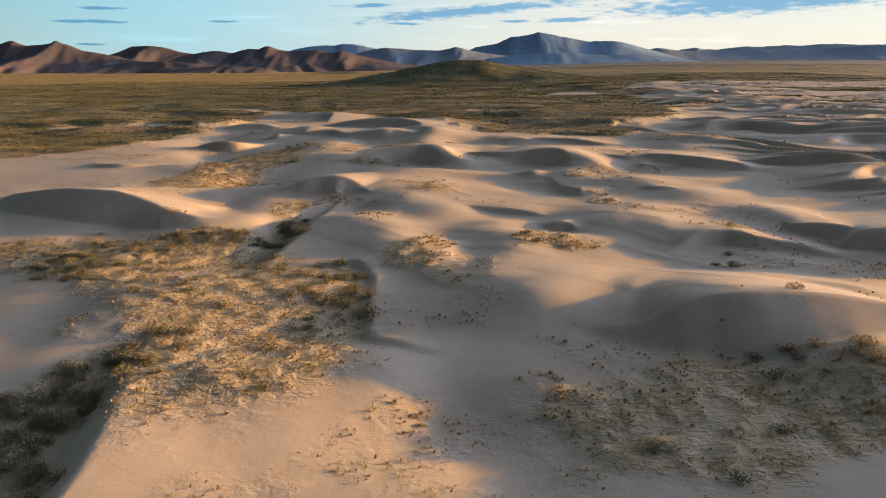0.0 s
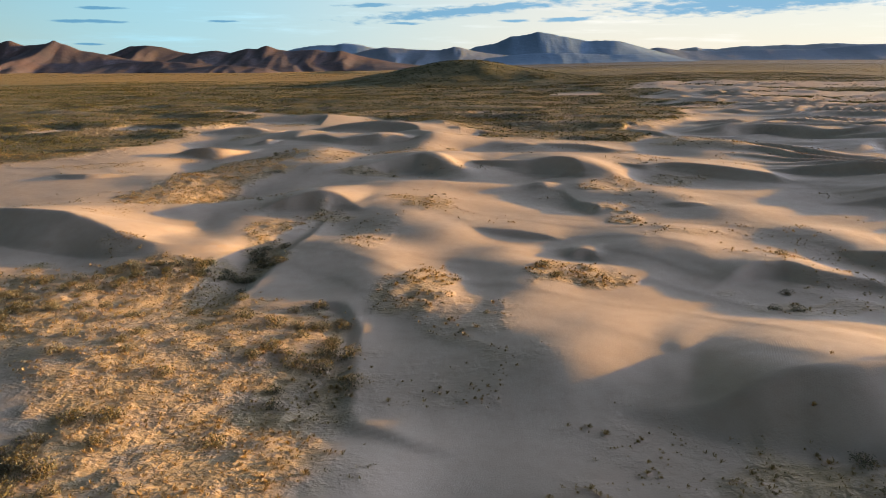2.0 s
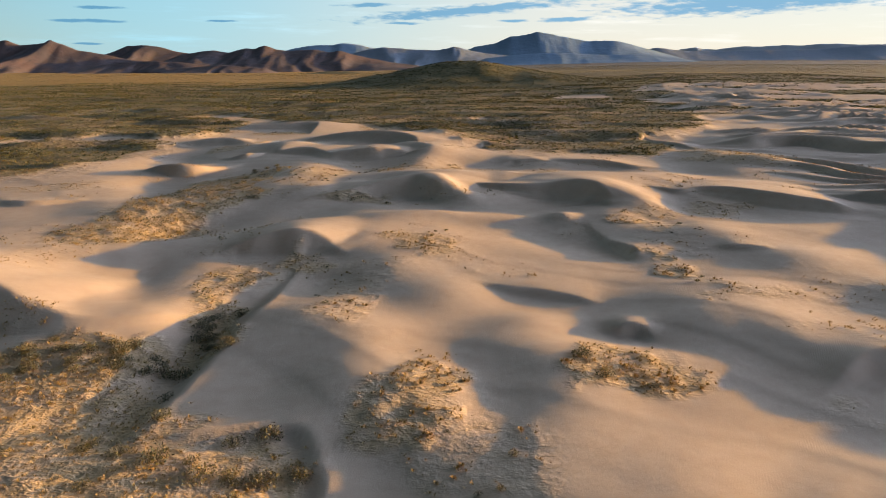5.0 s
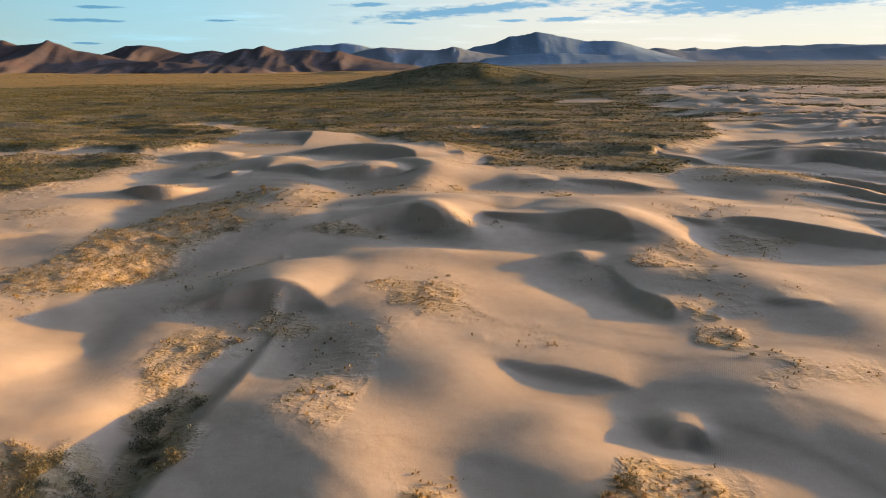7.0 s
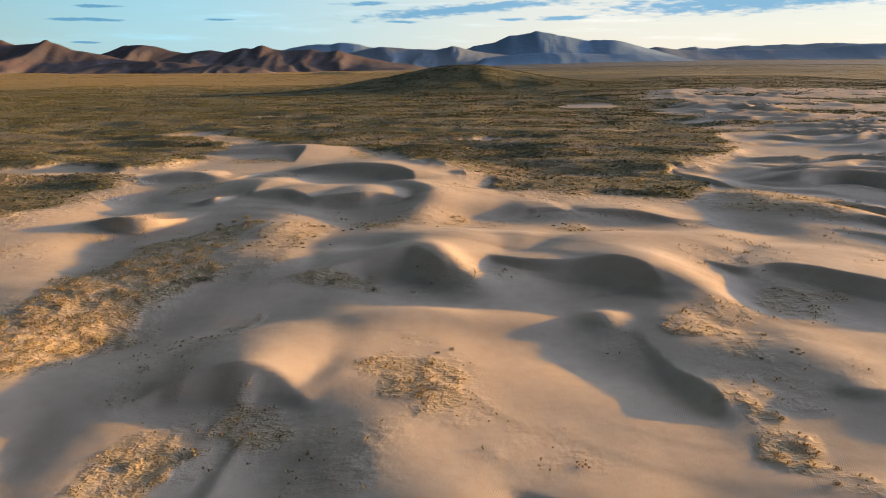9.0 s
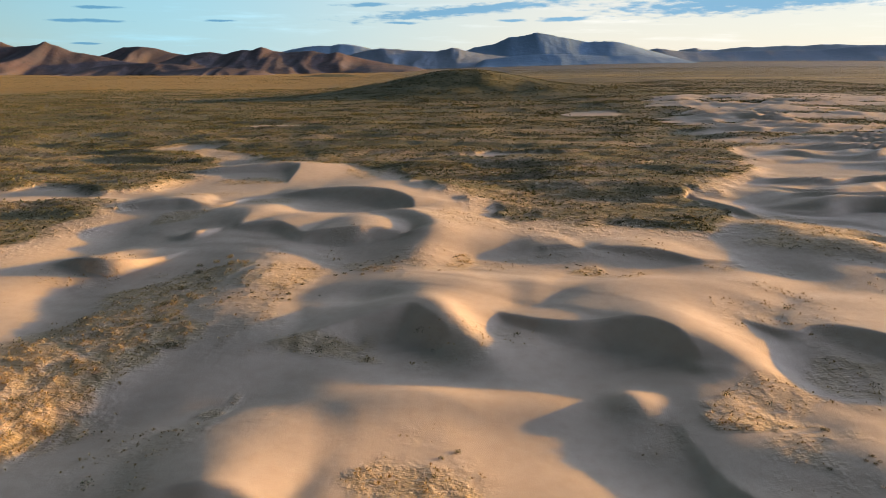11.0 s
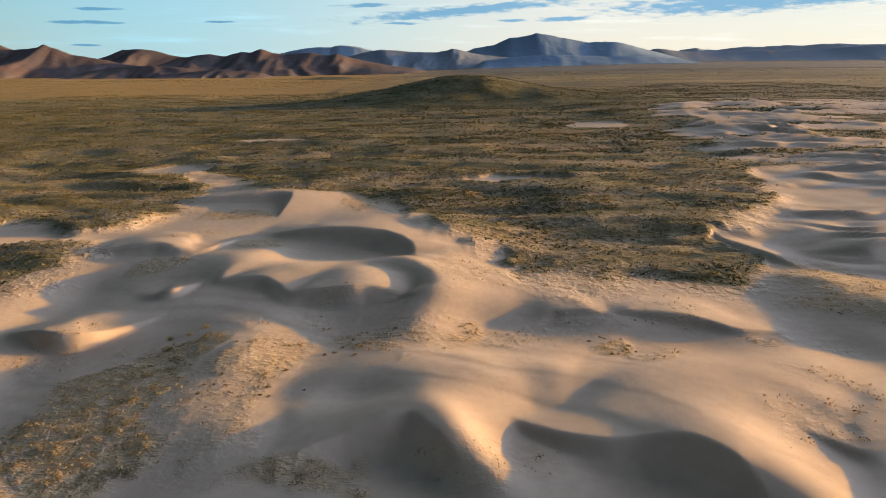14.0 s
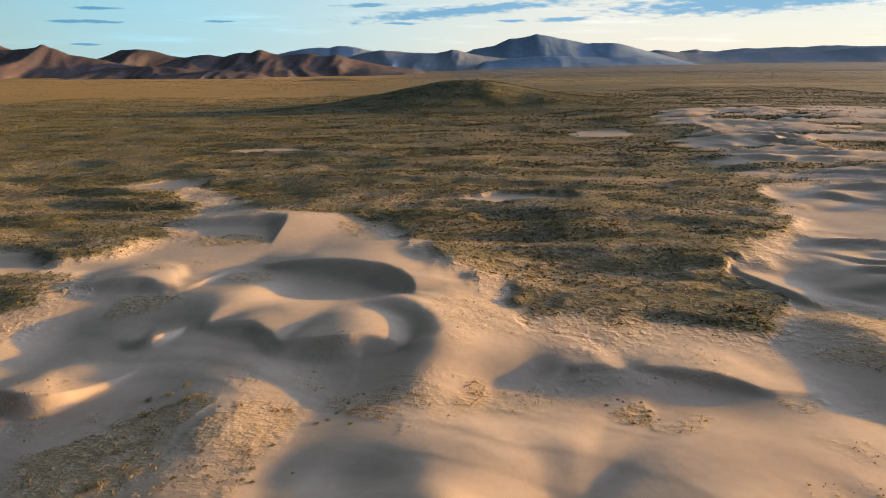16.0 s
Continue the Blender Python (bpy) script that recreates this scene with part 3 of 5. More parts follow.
shallow(-11.0, 80.9, 4.0, -0.19)
shallow(-7.1, 82.0, 4.0, 0.07)
shallow(-3.6, 82.4, 4.0, 0.49)
shallow(2.6, 82.7, 4.0, 0.23)
shallow(5.6, 82.7, 4.0, 0.13)
shallow(10.9, 82.9, 4.0, 0.12)
shallow(16.1, 81.0, 4.0, 0.08)
shallow(21.2, 82.2, 4.0, -0.12)
shallow(25.2, 82.4, 4.0, -0.31)
shallow(29.8, 80.9, 4.0, -0.20)
shallow(-35.1, 86.3, 4.1, -0.09)
shallow(-31.5, 87.2, 4.1, 0.07)
shallow(-15.8, 86.5, 4.1, -0.14)
shallow(-10.3, 85.6, 4.1, -0.07)
shallow(-5.8, 85.6, 4.1, 0.30)
shallow(-2.6, 85.6, 4.1, 0.15)
shallow(18.2, 86.3, 4.1, -0.10)
shallow(22.5, 86.0, 4.1, -0.19)
shallow(26.5, 87.2, 4.1, -0.23)
shallow(31.8, 85.7, 4.1, 0.42)
shallow(35.4, 87.4, 4.1, 0.21)
shallow(-36.9, 91.9, 4.2, -0.25)
shallow(-31.5, 90.4, 4.2, 0.16)
shallow(-26.3, 91.6, 4.2, 0.25)
shallow(-12.3, 91.9, 4.2, 0.13)
shallow(-6.6, 91.8, 4.2, 0.51)
shallow(-2.8, 92.0, 4.2, -0.23)
shallow(3.0, 92.1, 4.2, -0.12)
shallow(13.8, 91.7, 4.2, -0.19)
shallow(16.7, 92.6, 4.2, -0.46)
shallow(22.6, 91.0, 4.2, -0.12)
shallow(27.6, 92.4, 4.2, 0.47)
shallow(31.3, 91.7, 4.2, 0.12)
shallow(37.4, 92.6, 4.2, 0.08)
shallow(-40.0, 96.9, 4.2, -0.21)
shallow(-35.4, 95.3, 4.2, -0.43)
shallow(-30.3, 96.0, 4.2, -0.54)
shallow(-25.0, 95.6, 4.2, -0.15)
shallow(-17.0, 96.0, 4.2, -0.07)
shallow(-0.3, 97.6, 4.2, -0.18)
shallow(3.6, 95.7, 4.2, -0.14)
shallow(10.3, 95.4, 4.2, -0.53)
shallow(19.7, 96.6, 4.2, 0.25)
shallow(23.8, 95.9, 4.2, 0.29)
shallow(28.0, 96.1, 4.2, 0.43)
shallow(34.1, 95.8, 4.2, 0.25)
shallow(40.2, 97.7, 4.2, 0.13)
shallow(-40.1, 100.8, 4.3, -0.17)
shallow(-34.7, 101.1, 4.3, -0.27)
shallow(-29.2, 100.6, 4.3, -1.24)
shallow(-24.7, 102.4, 4.3, -0.59)
shallow(-19.2, 101.5, 4.3, -0.45)
shallow(-14.9, 100.9, 4.3, -0.40)
shallow(-9.0, 102.1, 4.3, 0.08)
shallow(-4.8, 101.5, 4.3, 0.43)
shallow(4.3, 100.5, 4.3, -0.29)
shallow(11.2, 101.5, 4.3, -0.10)
shallow(19.5, 102.2, 4.3, 0.65)
shallow(25.5, 101.4, 4.3, -0.39)
shallow(30.7, 100.5, 4.3, 0.07)
shallow(37.2, 102.6, 4.3, -0.16)
shallow(-39.9, 106.3, 4.4, 0.21)
shallow(-35.8, 105.9, 4.4, 0.19)
shallow(-25.5, 106.0, 4.4, -0.26)
shallow(-18.1, 107.9, 4.4, -0.23)
shallow(-14.3, 105.9, 4.4, -0.26)
shallow(-9.1, 107.6, 4.4, 0.13)
shallow(2.4, 107.4, 4.4, 0.10)
shallow(18.3, 107.0, 4.4, 0.14)
shallow(21.6, 107.7, 4.4, 0.23)
shallow(28.6, 107.7, 4.4, -0.50)
shallow(44.4, 107.9, 4.4, 0.16)
shallow(-45.8, 111.0, 4.5, 0.08)
shallow(-40.9, 112.3, 4.5, 0.19)
shallow(-35.3, 111.3, 4.5, 0.18)
shallow(-28.4, 110.7, 4.5, 0.37)
shallow(-17.8, 112.7, 4.5, 0.46)
shallow(3.0, 111.5, 4.5, 0.42)
shallow(7.7, 111.1, 4.5, 0.27)
shallow(19.8, 110.8, 4.5, 0.07)
shallow(24.3, 112.1, 4.5, -0.54)
shallow(33.9, 111.3, 4.5, 0.30)
shallow(40.8, 112.8, 4.5, 0.23)
shallow(46.1, 111.2, 4.5, 0.09)
shallow(-39.1, 116.4, 4.6, -0.49)
shallow(-33.9, 118.3, 4.6, 0.28)
shallow(-28.2, 118.2, 4.6, 0.10)
shallow(-22.2, 116.6, 4.6, 0.40)
shallow(-18.8, 118.3, 4.6, 0.16)
shallow(-12.8, 116.1, 4.6, -0.09)
shallow(-6.7, 117.1, 4.6, -0.12)
shallow(-2.5, 118.3, 4.6, -0.27)
shallow(3.7, 118.5, 4.6, 0.21)
shallow(8.7, 116.0, 4.6, 0.40)
shallow(15.8, 116.6, 4.6, -0.35)
shallow(21.3, 117.1, 4.6, -0.47)
shallow(30.4, 117.7, 4.6, 0.64)
shallow(37.7, 118.1, 4.6, 0.23)
shallow(-45.7, 122.2, 4.7, -0.16)
shallow(-40.0, 122.8, 4.7, -0.56)
shallow(-33.5, 123.6, 4.7, -0.15)
shallow(-28.7, 123.9, 4.7, 0.11)
shallow(-23.1, 122.4, 4.7, 0.40)
shallow(-17.5, 123.4, 4.7, -0.14)
shallow(-11.0, 122.4, 4.7, -0.28)
shallow(-6.5, 121.5, 4.7, 0.07)
shallow(-1.2, 121.5, 4.7, -0.18)
shallow(4.6, 121.8, 4.7, 0.28)
shallow(11.0, 123.3, 4.7, 0.38)
shallow(16.1, 122.6, 4.7, -0.40)
shallow(21.3, 123.9, 4.7, -0.18)
shallow(28.7, 123.1, 4.7, 0.10)
shallow(38.7, 122.3, 4.7, 0.06)
shallow(45.2, 123.0, 4.7, 0.11)
shallow(-44.4, 128.6, 4.8, -0.92)
shallow(-37.9, 128.6, 4.8, -0.23)
shallow(-34.9, 129.6, 4.8, -0.14)
shallow(-20.8, 128.7, 4.8, 0.68)
shallow(-15.9, 128.1, 4.8, -0.07)
shallow(-4.3, 127.9, 4.8, -0.10)
shallow(-0.5, 127.4, 4.8, -0.27)
shallow(5.3, 129.4, 4.8, 0.15)
shallow(11.3, 127.5, 4.8, 0.22)
shallow(29.3, 128.2, 4.8, -0.14)
shallow(41.0, 127.0, 4.8, -0.17)
shallow(-50.4, 133.3, 4.9, -0.10)
shallow(-44.0, 134.8, 4.9, -0.69)
shallow(-38.3, 134.3, 4.9, -0.52)
shallow(-32.0, 134.1, 4.9, -0.20)
shallow(-27.9, 133.2, 4.9, -0.07)
shallow(-22.7, 134.3, 4.9, 0.42)
shallow(-14.9, 134.3, 4.9, -0.13)
shallow(-3.4, 133.6, 4.9, -0.21)
shallow(1.9, 132.7, 4.9, -0.37)
shallow(19.6, 133.6, 4.9, -0.27)
shallow(26.2, 134.3, 4.9, -0.44)
shallow(32.1, 133.9, 4.9, -0.19)
shallow(41.1, 132.9, 4.9, -0.48)
shallow(47.2, 133.1, 4.9, 0.34)
shallow(-51.5, 140.6, 5.0, -0.65)
shallow(-37.9, 140.7, 5.0, -0.17)
shallow(-32.4, 140.4, 5.0, -0.29)
shallow(-25.7, 139.4, 5.0, 0.11)
shallow(-19.8, 139.7, 5.0, 0.14)
shallow(-13.6, 140.5, 5.0, -0.09)
shallow(-8.6, 141.2, 5.0, 0.26)
shallow(-3.0, 139.0, 5.0, 0.89)
shallow(3.0, 139.4, 5.0, -0.59)
shallow(10.3, 138.9, 5.0, -0.36)
shallow(15.2, 140.0, 5.0, -0.07)
shallow(19.6, 140.4, 5.0, 0.37)
shallow(26.9, 139.6, 5.0, 0.13)
shallow(34.0, 138.7, 5.0, 0.13)
shallow(39.0, 139.2, 5.0, -0.13)
shallow(51.0, 141.0, 5.0, 0.50)
shallow(55.1, 139.8, 5.0, 0.72)
shallow(-49.8, 145.1, 5.2, -0.85)
shallow(-44.9, 147.1, 5.2, -0.43)
shallow(-39.5, 146.1, 5.2, -0.26)
shallow(-27.5, 147.2, 5.2, 0.12)
shallow(-21.6, 144.4, 5.2, 0.37)
shallow(-13.9, 144.5, 5.2, -0.11)
shallow(-8.5, 146.7, 5.2, 0.08)
shallow(-1.7, 146.0, 5.2, 1.33)
shallow(5.4, 144.6, 5.2, 0.68)
shallow(11.7, 146.2, 5.2, 0.35)
shallow(16.9, 144.3, 5.2, 0.36)
shallow(23.5, 145.5, 5.2, 0.18)
shallow(34.2, 147.1, 5.2, 0.07)
shallow(41.8, 145.4, 5.2, -0.23)
shallow(45.8, 145.5, 5.2, 0.22)
shallow(54.2, 145.2, 5.2, 0.54)
shallow(-50.5, 153.3, 5.3, -0.76)
shallow(-44.6, 150.4, 5.3, -0.27)
shallow(-37.7, 152.8, 5.3, -0.14)
shallow(-32.3, 150.7, 5.3, 0.21)
shallow(-6.9, 151.7, 5.3, 0.29)
shallow(-1.8, 151.6, 5.3, 0.49)
shallow(4.7, 152.0, 5.3, 0.72)
shallow(10.5, 153.4, 5.3, 0.39)
shallow(18.8, 152.6, 5.3, 0.47)
shallow(23.2, 153.3, 5.3, 0.08)
shallow(31.7, 150.7, 5.3, 0.14)
shallow(35.6, 150.8, 5.3, -0.19)
shallow(50.3, 152.0, 5.3, 0.66)
shallow(-50.4, 157.8, 5.4, -0.56)
shallow(-39.0, 159.5, 5.4, 0.14)
shallow(-31.3, 158.7, 5.4, 0.74)
shallow(-6.2, 156.7, 5.4, 1.01)
shallow(1.2, 158.2, 5.4, 0.31)
shallow(5.2, 159.4, 5.4, 0.23)
shallow(14.3, 157.4, 5.4, 0.36)
shallow(20.1, 156.8, 5.4, 0.32)
shallow(-36.2, 163.3, 5.5, 0.66)
shallow(-29.4, 163.7, 5.5, 1.00)
shallow(-6.2, 163.5, 5.5, 0.85)
shallow(1.6, 164.1, 5.5, -0.14)
shallow(8.4, 164.2, 5.5, -0.38)
shallow(12.9, 165.4, 5.5, -0.16)
shallow(-42.4, 170.6, 5.6, 0.30)
shallow(-36.5, 169.6, 5.6, 0.20)
shallow(-29.6, 170.3, 5.6, 0.57)
shallow(-5.0, 171.2, 5.6, -0.46)
shallow(3.5, 170.6, 5.6, -0.65)
shallow(-51.4, 176.6, 5.8, 0.45)
shallow(-44.6, 179.1, 5.8, 0.16)
shallow(-36.9, 177.1, 5.8, 0.25)
shallow(-22.7, 176.9, 5.8, 0.15)
shallow(-17.5, 176.5, 5.8, 0.31)
shallow(-10.2, 177.4, 5.8, 0.24)
shallow(-2.5, 177.3, 5.8, -0.11)


def swells(gx, gy, places):
    """Sum of smooth rises and hollows on a grid given by its two axes."""
    total = np.zeros((len(gy), len(gx)))
    for cx, cy, rx, ry, turn, tall in places:
        reach = 3.2 * max(rx, ry)
        ix, iy = np.where(np.abs(gx - cx) < reach)[0], np.where(np.abs(gy - cy) < reach)[0]
        if not len(ix) or not len(iy):
            continue
        dx, dy = gx[ix][None] - cx, gy[iy][:, None] - cy
        u, v = dx * math.cos(turn) + dy * math.sin(turn), -dx * math.sin(turn) + dy * math.cos(turn)
        total[iy[0]:iy[-1] + 1, ix[0]:ix[-1] + 1] += tall * np.exp(-((u / rx) ** 2 + (v / ry) ** 2))
    return total


def ridge_rows(x, y, across, period, k):
    """Rows of sharp crests, 0 to 1, steep on the near side."""
    phase = (across / period + 1.7 * fractal(x / (2.4 * period), y / (4 * period), 3, k)) % 1.0
    return np.where(phase < 0.2, smooth(phase, 0, 0.2), 0.6 * (1 - (phase - 0.2) / 0.8) + 0.4 * smooth(1 - (phase - 0.2) / 0.8, 0, 1))


def small_dunes(x, y):
    """Low undulation on the bare sand between the dunes."""
    wx = x + 8 * (fractal(x / 18, y / 18, 2, 8) - 0.5)
    across = (y + 9 * (fractal(x / 15 + 9, y / 15, 2, 9) - 0.5)) * math.cos(0.5) + wx * math.sin(0.5)
    gate = smooth(fractal(x / 13 + 50, y / 13, 2, 0), 0.35, 0.7)
    return gate * (0.06 * ridge_rows(x, y, across, 13.0, 2) + 0.05 * ridge_rows(x, y, across, 5.5, 7))


def far_dunes(x, y):
    """Rows of low dunes of the sand sea to the east, crests across the wind, slip faces to the south-west."""
    wx = x + 30 * (fractal(x / 45, y / 45, 3, 8) - 0.5)
    wy = y + 46 * (fractal(x / 38 + 9, y / 38, 3, 9) - 0.5)
    across = wy * math.cos(0.25) + wx * math.sin(0.25)
    total = 0
    for period, tall, k in ((17.0, 1.9, 1), (8.0, 1.0, 5)):
        total = total + tall * ridge_rows(x, y, across, period, k) * smooth(fractal(x / 45 + k, y / 30, 2, k + 3), 0.25, 0.6)
    return total


def ground_height(gx, gy):
    x, y = np.meshgrid(gx, gy)
    bare = sand_edge(x, y)
    thick, _, _ = cover(x, y)
    litter = np.maximum(1 - 0.5 * (bare + sand_edge(x, y, 4.0)), 0.25 * thick)
    near = smooth(260 - np.hypot(x, y - 90), 0, 80)
    z = plain(x, y)
    wide = sand_edge(x, y, 2.2)
    z = z + 0.3 * (1 - wide) * smooth(320 - y, 0, 140) * smooth(140 - np.abs(x), 0, 60)
    z = z + wide * (0.35 + 0.3 * (fractal(x / 26 + 5, y / 26, 2, 1) - 0.5) * near + 0.2 * (fractal(x / 9, y / 9, 2, 2) - 0.5) * near)
    sea = smooth(x - np.interp(y, [135, 182, 251, 457, 823], [50, 56, 94, 132, 260]), -2, 14) * smooth(680 - y, 0, 160) * smooth(y - 20 - 0.2 * x, 0, 50)
    z = z + far_dunes(x, y) * sea * bare
    relief = dune_relief(gx, gy)
    z = z + relief + swells(gx, gy, MOUNDS_AT) + swells(gx, gy, SHALLOWS_AT) * wide * (1 - 0.85 * smooth(relief, 0.3, 0.95))
    z = z + small_dunes(x, y) * bare * near * (1 - 0.6 * thick)
    # hummocks that wind heaps up round the plants
    hum = fractal(x / 1.1, y / 1.1, 2, 6)
    hum2 = fractal(x / 3.4, y / 3.4, 2, 9)
    knob = fractal(x / 1.5 + 30, y / 1.2, 3, 1, 0.6)
    z = z + thick**1.3 * near * bare * (0.10 * smooth(hum, 0.45, 0.75) + 0.11 * smooth(knob, 0.46, 0.76) + 0.10 * (hum2 - 0.5)) * (1 - 0.5 * smooth(y, 95, 150))
    swell = fractal(x / 38, y / 17, 3, 10)
    z = z + (1 - sand_edge(x, y, 6.0)) ** 2 * 1.1 * smooth(swell, 0.38, 0.72) * smooth(np.hypot(x, y), 100, 180)
    rise = fractal(x / 15 + 4, y / 7, 3, 5)
    z = z + (1 - wide) ** 2 * 0.6 * smooth(rise, 0.40, 0.66) * smooth(y, 120, 170) * smooth(460 - y, 0, 200)
    return z, litter, thick * bare


# ---- materials ----
def material(name):
    m = bpy.data.materials.new(name)
    m.use_nodes = True
    g = Graph(m.node_tree)
    out = g.node("ShaderNodeOutputMaterial")
    bsdf = g.node("ShaderNodeBsdfPrincipled")
    g.put(out.inputs[0], bsdf.outputs[0])
    return m, g, bsdf


def bump(g, bsdf, height, strength, distance):
    n = g.node("ShaderNodeBump")
    n.inputs["Strength"].default_value = strength
    n.inputs["Distance"].default_value = distance
    g.put(n.inputs["Height"], height)
    g.put(bsdf.inputs["Normal"], n.outputs[0])


def ground_material():
    m, g, bsdf = material("sand_and_soil")
    geo = g.node("ShaderNodeNewGeometry")
    pos = geo.outputs["Position"]
    att = g.attribute("growth")
    big = g.noise(pos, 0.06, 4)
    mid = g.noise(pos, 0.9, 5)
    fine = g.noise(pos, 14.0, 4, 0.65)
    sand = g.mix(g.ramp(big, 0.3, 0.7), (0.457, 0.328, 0.22, 1), (0.507, 0.373, 0.255, 1))
    sand = g.mix(g.math("MULTIPLY", g.ramp(mid, 0.35, 0.75), 0.35), sand, (0.40, 0.27, 0.175, 1))
    sand = g.mix(g.math("MULTIPLY", g.ramp(fine, 0.4, 0.8), 0.25), sand, (0.34, 0.24, 0.16, 1))
    split = g.node("ShaderNodeSeparateXYZ")
    g.put(split.inputs[0], pos)
    flat = g.mapping(pos, scale=(0.35, 1.0, 1))
    soil = g.mix(g.ramp(mid, 0.35, 0.7), (0.155, 0.124, 0.05, 1), (0.095, 0.085, 0.036, 1))
    soil = g.mix(g.math("MULTIPLY", g.ramp(fine, 0.5, 0.8), 0.6), soil, (0.065, 0.055, 0.026, 1))
    soil = g.mix(g.math("MULTIPLY", g.ramp(g.noise(flat, 0.045, 5, 0.6), 0.42, 0.62), 0.6), soil, (0.19, 0.125, 0.045, 1))
    sandy = g.mix(g.ramp(g.noise(pos, 1.3, 5, 0.65), 0.38, 0.62), (0.36, 0.26, 0.16, 1), (0.17, 0.125, 0.06, 1))
    soil = g.mix(g.math("MULTIPLY", g.ramp(split.outputs[1], 210, 400, 1.0, 0.3), g.ramp(g.noise(flat, 0.09, 5, 0.62), 0.45, 0.62)), soil, sandy)
    far_grass_haze = g.mix(g.noise(g.mapping(pos, scale=(0.3, 1.0, 1)), 0.008, 6, 0.65), (0.20, 0.115, 0.026, 1), (0.37, 0.225, 0.058, 1))
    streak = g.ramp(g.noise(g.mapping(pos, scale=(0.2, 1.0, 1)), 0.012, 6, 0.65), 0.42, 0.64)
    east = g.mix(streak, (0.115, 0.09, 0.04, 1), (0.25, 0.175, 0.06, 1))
    # distance haze over the eastern plain, put into its base colour as greys
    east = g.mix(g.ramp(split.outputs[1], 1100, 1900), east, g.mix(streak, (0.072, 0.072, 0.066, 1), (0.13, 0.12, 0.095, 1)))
    far_grass_haze = g.mix(g.ramp(split.outputs[0], -300, 150), far_grass_haze, east)
    soil = g.mix(g.ramp(split.outputs[1], 680, 860), soil, far_grass_haze)
    edge = g.math("ADD", att, g.math("MULTIPLY", g.math("SUBTRACT", mid, 0.5), 1.2))
    colour = g.mix(g.math("MULTIPLY", g.ramp(edge, 0.25, 0.9), 0.93), sand, soil)
    stand = g.attribute("stand")
    straw = g.mix(g.ramp(g.noise(pos, 2.4, 4, 0.6), 0.4, 0.65), (0.43, 0.285, 0.135, 1), (0.30, 0.205, 0.095, 1))
    colour = g.mix(g.math("MULTIPLY", g.math("MULTIPLY", stand, 0.85), g.ramp(g.noise(pos, 0.5, 4), 0.3, 0.6, 0.35, 1.0)), colour, straw)
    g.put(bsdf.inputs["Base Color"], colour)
    bsdf.inputs["Roughness"].default_value = 0.95
    bsdf.inputs["Specular IOR Level"].default_value = 0.15
    wave = g.node("ShaderNodeTexWave")
    wave.wave_type, wave.bands_direction = "BANDS", "X"
    g.put(wave.inputs["Vector"], g.mapping(pos, rot=(0, 0, radians(24))))
    wave.inputs["Scale"].default_value = 2.6
    wave.inputs["Distortion"].default_value = 2.2
    wave.inputs["Detail"].default_value = 2.0
    wave.inputs["Detail Scale"].default_value = 0.25
    rip = g.math("MULTIPLY", wave.outputs["Fac"], g.ramp(g.noise(pos, 0.16, 2), 0.56, 0.68))
    height = g.math("ADD", g.math("MULTIPLY", rip, 0.0055), g.math("MULTIPLY", fine, 0.018))
    height = g.math("ADD", height, g.math("MULTIPLY", mid, 0.05))
    long = g.mapping(pos, rot=(0, 0, -radians(19)), scale=(0.75, 1.5, 1))
    lumps = g.math("ADD", g.math("MULTIPLY", g.ramp(g.noise(long, 1.7, 3, 0.6), 0.44, 0.74), 0.12), g.math("MULTIPLY", g.noise(pos, 5.0, 3), 0.10))
    height = g.math("ADD", height, g.math("MULTIPLY", lumps, g.math("MAXIMUM", stand, g.math("MULTIPLY", att, 0.7))))
    grain = g.math("MULTIPLY", g.ramp(g.noise(pos, 0.75, 4, 0.6), 0.42, 0.72), 0.75)
    height = g.math("ADD", height, g.math("MULTIPLY", grain, att))
    bump(g, bsdf, height, 0.55, 1.0)
    return m


def plant_material(name, dark, light, dry, thin=0.0):
    """Leaves or blades; thin: the share of light that passes through them."""
    m, g, bsdf = material(name)
    geo = g.node("ShaderNodeNewGeometry")
    rnd = geo.outputs["Random Per Island"]
    big = g.noise(geo.outputs["Position"], 0.07, 4)
    c = g.mix(rnd, dark, light)
    c = g.mix(g.math("MULTIPLY", g.ramp(big, 0.42, 0.66), 0.75), c, dry)
    g.put(bsdf.inputs["Base Color"], c)
    bsdf.inputs["Roughness"].default_value = 0.85
    bsdf.inputs["Specular IOR Level"].default_value = 0.15
    if thin:
        through_leaf = g.node("ShaderNodeBsdfTranslucent")
        g.put(through_leaf.inputs[0], c)
        both = g.node("ShaderNodeMixShader")
        both.inputs[0].default_value = thin
        g.put(both.inputs[1], bsdf.outputs[0])
        g.put(both.inputs[2], through_leaf.outputs[0])
        out = [n for n in m.node_tree.nodes if n.bl_idname == "ShaderNodeOutputMaterial"][0]
        g.put(out.inputs[0], both.outputs[0])
    return m


def rock_material(name, a, b, c, scale):
    m, g, bsdf = material(name)
    geo = g.node("ShaderNodeNewGeometry")
    pos = geo.outputs["Position"]
    col = g.mix(g.ramp(g.noise(pos, scale, 6, 0.6), 0.35, 0.65), a, b)
    col = g.mix(g.ramp(g.noise(pos, scale * 6, 5, 0.6), 0.45, 0.75), col, c)
    g.put(bsdf.inputs["Base Color"], col)
    bsdf.inputs["Roughness"].default_value = 0.95
    bsdf.inputs["Specular IOR Level"].default_value = 0.1
    bump(g, bsdf, g.noise(pos, scale * 5, 5, 0.6), 0.5, 0.6 / scale * 0.05)
    return m


